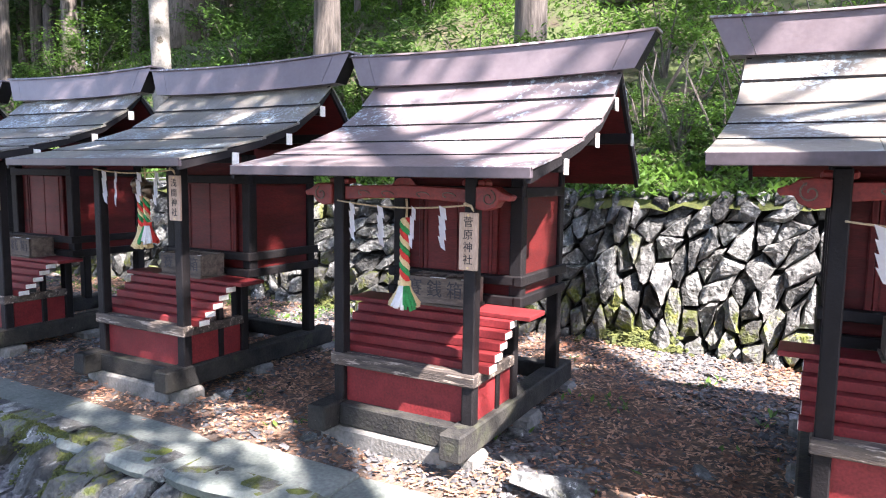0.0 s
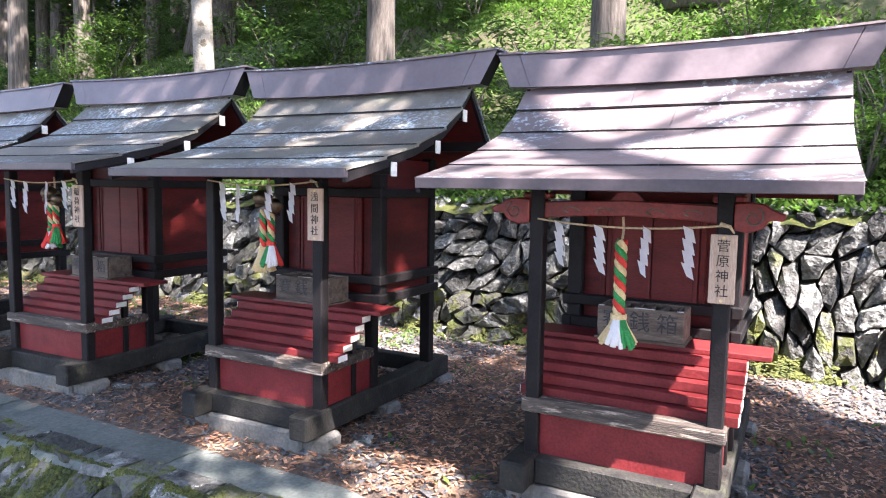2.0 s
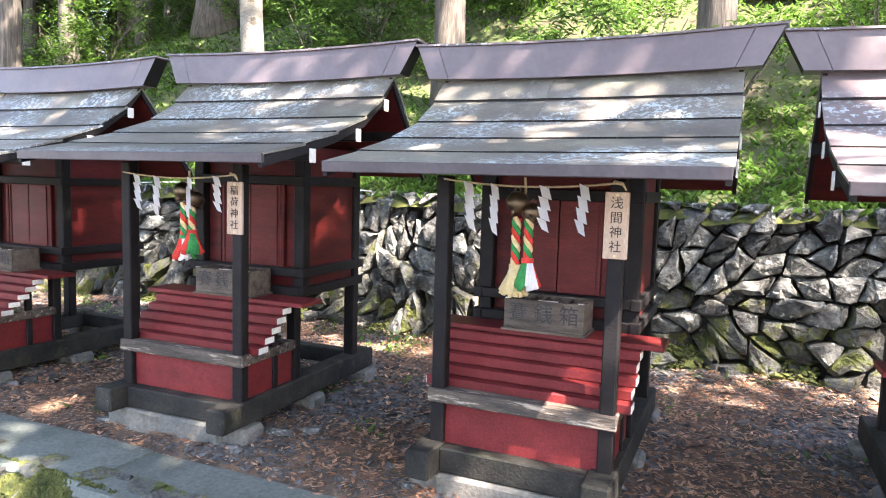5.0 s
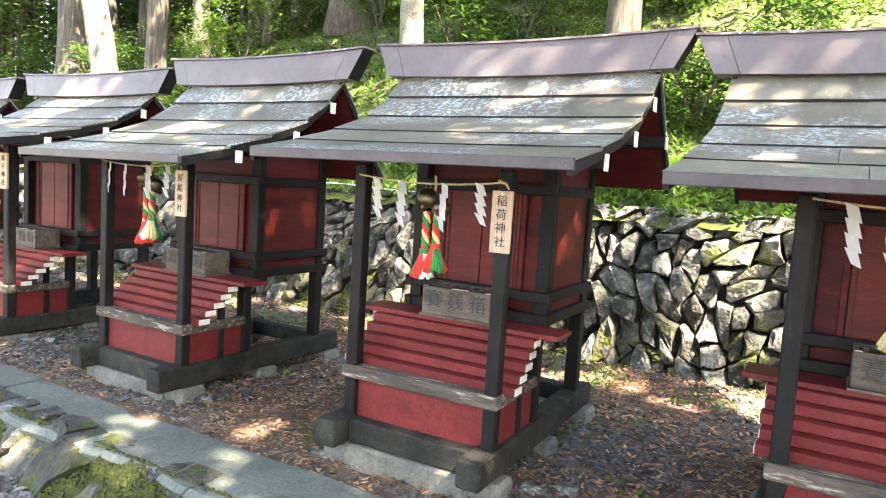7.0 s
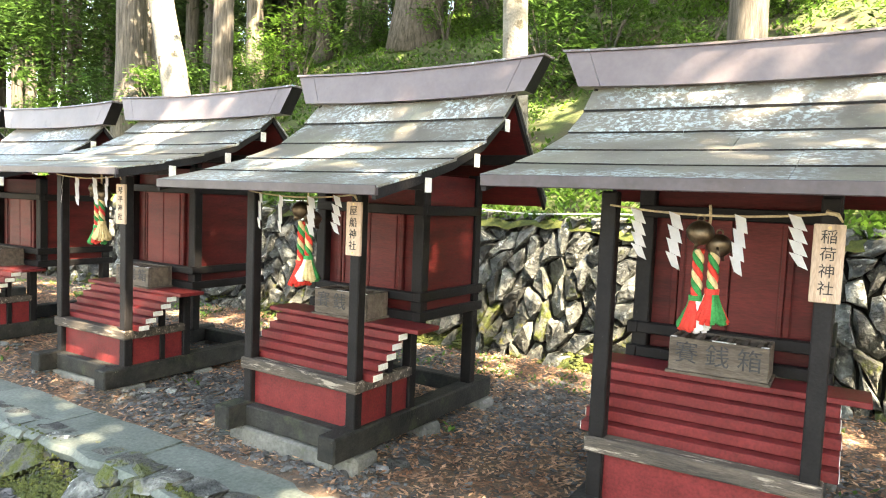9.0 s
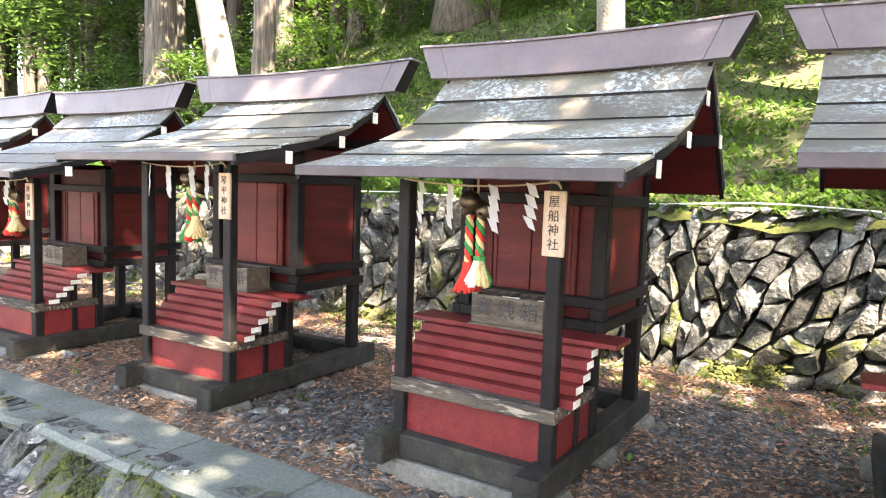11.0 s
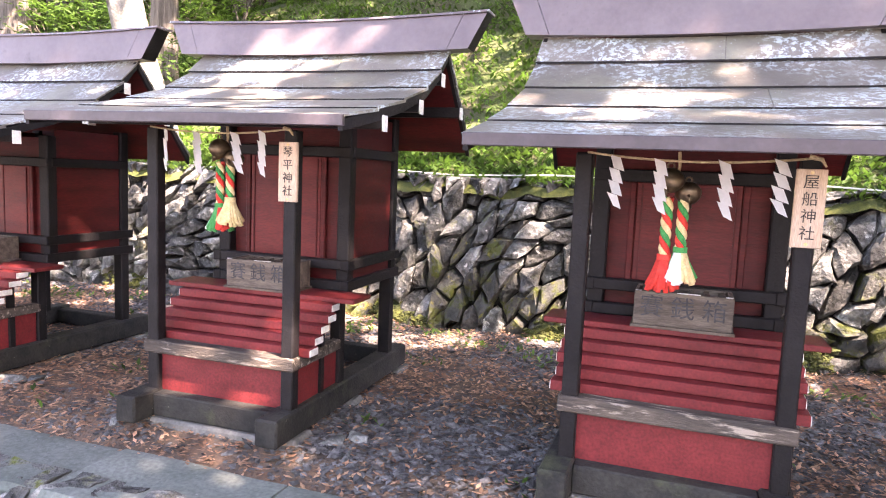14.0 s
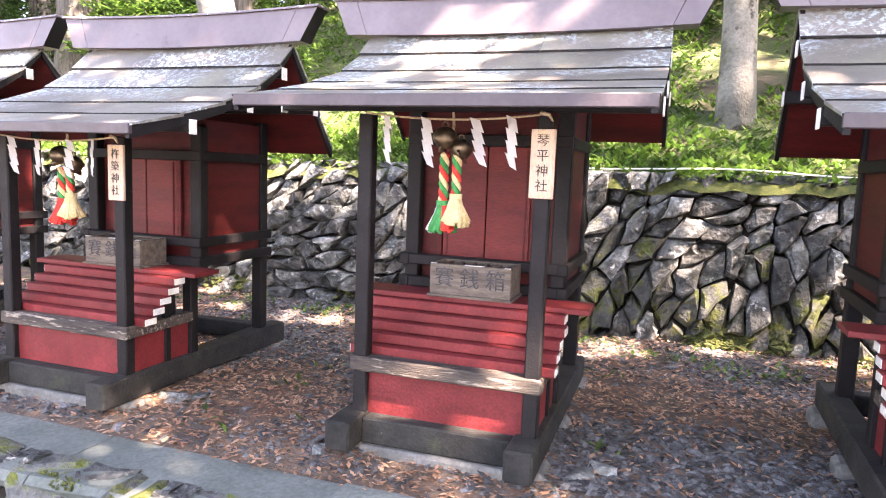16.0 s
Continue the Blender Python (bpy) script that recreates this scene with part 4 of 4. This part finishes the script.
def scatter_blades(name, count, area, fz, size, seed, material, label, category, up=0.9, dens=None):
    q = random.Random(seed)
    vs, fs = [], []
    while count > 0:
        x, y = q.uniform(*area[:2]), q.uniform(*area[2:])
        if dens and dens(x, y) < q.random():
            continue
        count -= 1
        a = q.uniform(0, 6.283)
        L = size * q.uniform(0.5, 1.4)
        d = Vector((math.cos(a), math.sin(a), up * q.uniform(0.2, 1.2))).normalized()
        s = d.cross(Vector((0.1, 0.05, 1))).normalized()
        p = Vector((x, y, fz(x, y) + q.uniform(0, 0.02)))
        o = len(vs)
        vs += [tuple(p), tuple(p + d * L * 0.5 + s * L * 0.2), tuple(p + d * L), tuple(p + d * L * 0.5 - s * L * 0.2)]
        fs += [(o, o + 1, o + 2), (o, o + 2, o + 3)]
    me = bpy.data.meshes.new(name)
    me.from_pydata(vs, [], fs)
    me.materials.append(material)
    return tagged(new(name, me), label, category, kind="stuff")

scatter_blades("ground_cover", 120000, (-20, 3, 5.28, 14), hill_z, 0.085, 51, M_FERN, "low green plants and moss covering the slope", "ground cover", dens=lambda x, y: 0.35 + 0.8 * noise.noise(Vector((x * 0.8, y * 0.8, 11))) + (0.5 if y < 6.2 else 0))
scatter_blades("weeds", 2600, (-15, 1.5, 2.4, 4.9), ground_z, 0.05, 52, M_FERN, "small green weeds sprouting in the gravel", "weeds", dens=lambda x, y: max(0, noise.noise(Vector((x * 2.6, y * 2.6, 21))) - 0.25 + (0.4 if y > 4.35 and x < -3.5 else 0)) * 1.5)

# ---- gravel chips and litter ----
def chips(name, count, area, fz, size, seed, material, label, category, flat=0.35, dens=None):
    q = random.Random(seed)
    vs, fs = [], []
    faces = ((0, 1, 2), (0, 2, 3), (0, 3, 4), (0, 4, 1), (5, 2, 1), (5, 3, 2), (5, 4, 3), (5, 1, 4))
    while count > 0:
        x, y = q.uniform(*area[:2]), q.uniform(*area[2:])
        if dens and dens(x, y) < q.random():
            continue
        count -= 1
        s = size * q.uniform(0.4, 1.0) * (1.8 if q.random() < 0.04 else 1)
        m = Euler((q.uniform(-0.5, 0.5), q.uniform(-0.5, 0.5), q.uniform(0, 6.28))).to_matrix()
        p = Vector((x, y, fz(x, y) + s * flat * 0.25))
        o = len(vs)
        for c in ((0, 0, 1), (1, 0, 0), (0, 1, 0), (-1, 0, 0), (0, -1, 0), (0, 0, -1)):
            v = Vector((c[0] + q.uniform(-0.35, 0.35), c[1] + q.uniform(-0.35, 0.35), (c[2] + q.uniform(-0.2, 0.2)) * flat)) * (s * 0.6)
            vs.append(tuple(p + m @ v))
        fs += [tuple(i + o for i in f) for f in faces]
    me = bpy.data.meshes.new(name)
    me.from_pydata(vs, [], fs)
    me.materials.append(material)
    return tagged(new(name, me), label, category, kind="stuff")

patchy = lambda x, y: max(0.08, min(1, 0.5 + 1.6 * noise.noise(Vector((x * 0.9, y * 0.9, 31)))))
chips("gravel", 52000, (-14.5, 1.6, 2.3, 5.0), ground_z, 0.040, 61, M_CHIP, "dark blue-grey slate chips over the yard", "gravel", dens=patchy)
scatter_blades("leaf_litter", 60000, (-14.5, 1.6, 2.24, 5.05), ground_z, 0.038, 62, M_LITTER, "brown fallen leaves and needles on the gravel", "leaf litter", up=0.25, dens=lambda x, y: 1.15 - patchy(x, y))
chips("path_gravel", 9000, (-11, 0.5, 1.2, 1.9), lambda x, y: -0.26, 0.04, 63, mat("path_chip", [(0.10, 0.103, 0.105), (0.20, 0.20, 0.20)], 12, 0.8, 0.3, 80, rand=0.5), "pale grey path gravel", "gravel")

# loose stones by the shrine bases
def loose_stone(x, y, size, seed):
    q = random.Random(seed)
    bm = bmesh.new()
    for _ in range(16):
        bm.verts.new((q.uniform(-1, 1) * size, q.uniform(-0.7, 0.7) * size, q.uniform(-0.3, 0.35) * size))
    bmesh.ops.convex_hull(bm, input=bm.verts)
    ob = part("loose_stone", bm, M_STONE, None)
    ob.matrix_basis = pose(x, y, ground_z(x, y) + size * 0.12, 0, 0, q.uniform(0, 360))
    tagged(ob, "loose grey-green stone lying on the gravel", "stone", "loose stones")

for k, cx in enumerate([c[0] for c in SHRINES[1:7]]):
    loose_stone(cx + 0.56, 2.62, 0.085, k)
    loose_stone(cx + 0.66, 2.72, 0.07, k + 20)
    loose_stone(cx - 0.5, 2.42, 0.06, k + 40)
loose_stone(-0.9, 2.45, 0.17, 71)
loose_stone(-0.35, 2.95, 0.07, 72)
loose_stone(-1.28, 2.95, 0.09, 73)

# ---- shade trees on the far side of the path ----
canopy = leaf_cloud(1150, (2.6, 2.6, 1.5), 0.34, 81, blade=0.6)
canopy.materials.append(M_LEAF)
for k, (fx, fy, zc, sc) in enumerate(SHADE):
    x, y = fx + 0.71 * zc, fy - 0.3 * zc
    foot = min(y, -3.0)
    t = empty("tree", x, foot, -0.27, "broad leafy shade tree across the path", "tree", "shade trees")
    part("trunk", trunk_bm(zc, 0.22, 0.10, (0, (y - foot) / zc), 0.1, 90 + k, 1.4, 9, 0.6, 2.4), M_BARK, t, smooth=True)
    c = new("crown", canopy)
    c.parent = t
    c.matrix_basis = pose(0, y - foot, zc, 0, 0, k * 77) @ Matrix.Scale(sc, 4)

moss = grid_mesh("moss_cap", [-22 + 0.12 * i for i in range(230)], [5.27 + 0.05 * i for i in range(8)], lambda x, y: 1.20 + 0.06 * noise.noise(Vector((x * 2.5, y * 3, 5))) + 0.05 * noise.noise(Vector((x * 9, y * 9, 8))) + (0 if y > 5.31 else -0.07), M_MOSS)
tagged(moss, "yellow-green moss along the top of the wall", "moss", kind="stuff")

kerb_moss = lambda x, y: min(-0.045, (y - 1.87) / 1.1 - 0.035)
chips("moss_clumps", 26000, (-14, 0.5, 1.62, 1.86), kerb_moss, 0.020, 64, M_MOSS, "yellow-green moss clumps on the rough kerb stones", "moss", flat=0.9, dens=lambda x, y: max(0, noise.noise(Vector((x * 1.7, y * 3, 41))) + (0.08 if x > -9.5 else -0.3)) * 2)
chips("wall_moss", 5000, (-20, 3, 4.93, 5.08), lambda x, y: ground_z(x, y) + (y - 4.93) * 0.9, 0.05, 65, M_MOSS, "dark green moss along the foot of the stone wall", "moss", flat=0.6, dens=lambda x, y: max(0, noise.noise(Vector((x * 1.4, y * 2, 44)))) * 2)

# ---- a cable lying along the top of the wall ----
pts = [(-10.6 + 0.2 * i, 5.36 + 0.05 * noise.noise(Vector((i * 0.31, 2, 0))), 1.285 + 0.03 * noise.noise(Vector((i * 0.23, 0, 6)))) for i in range(24)]
cable = part("cable", tube(pts, 0.006, 6), M_CWHT, None, smooth=True)
tagged(cable, "thin pale cable lying along the mossy wall top", "cable")

# ---- pieces of the wall and the kerb ----
stone_face(wall, -22, 6, 0.0, 1.22, 0.20, 2.5, 1.2, 5, 0.28, wall_y, 0.014, 0.16, (-10.6, 0.6), M_STONE, 0.42)
stone_face(kerb, -16, 4, -0.36, -0.09, 0.19, 1.5, 0.7, 8, 1.1, lambda z: 1.87 + 1.1 * (z + 0.09), 0.010, 0.08, (-12, 0), M_STONE, -0.05)
r = random.Random(15)
x = -20.0
while x < 5:
    w = r.uniform(0.7, 1.7)
    ob = part("slab", kerb_slab(x, x + w, r), M_KERB, kerb)
    x += w
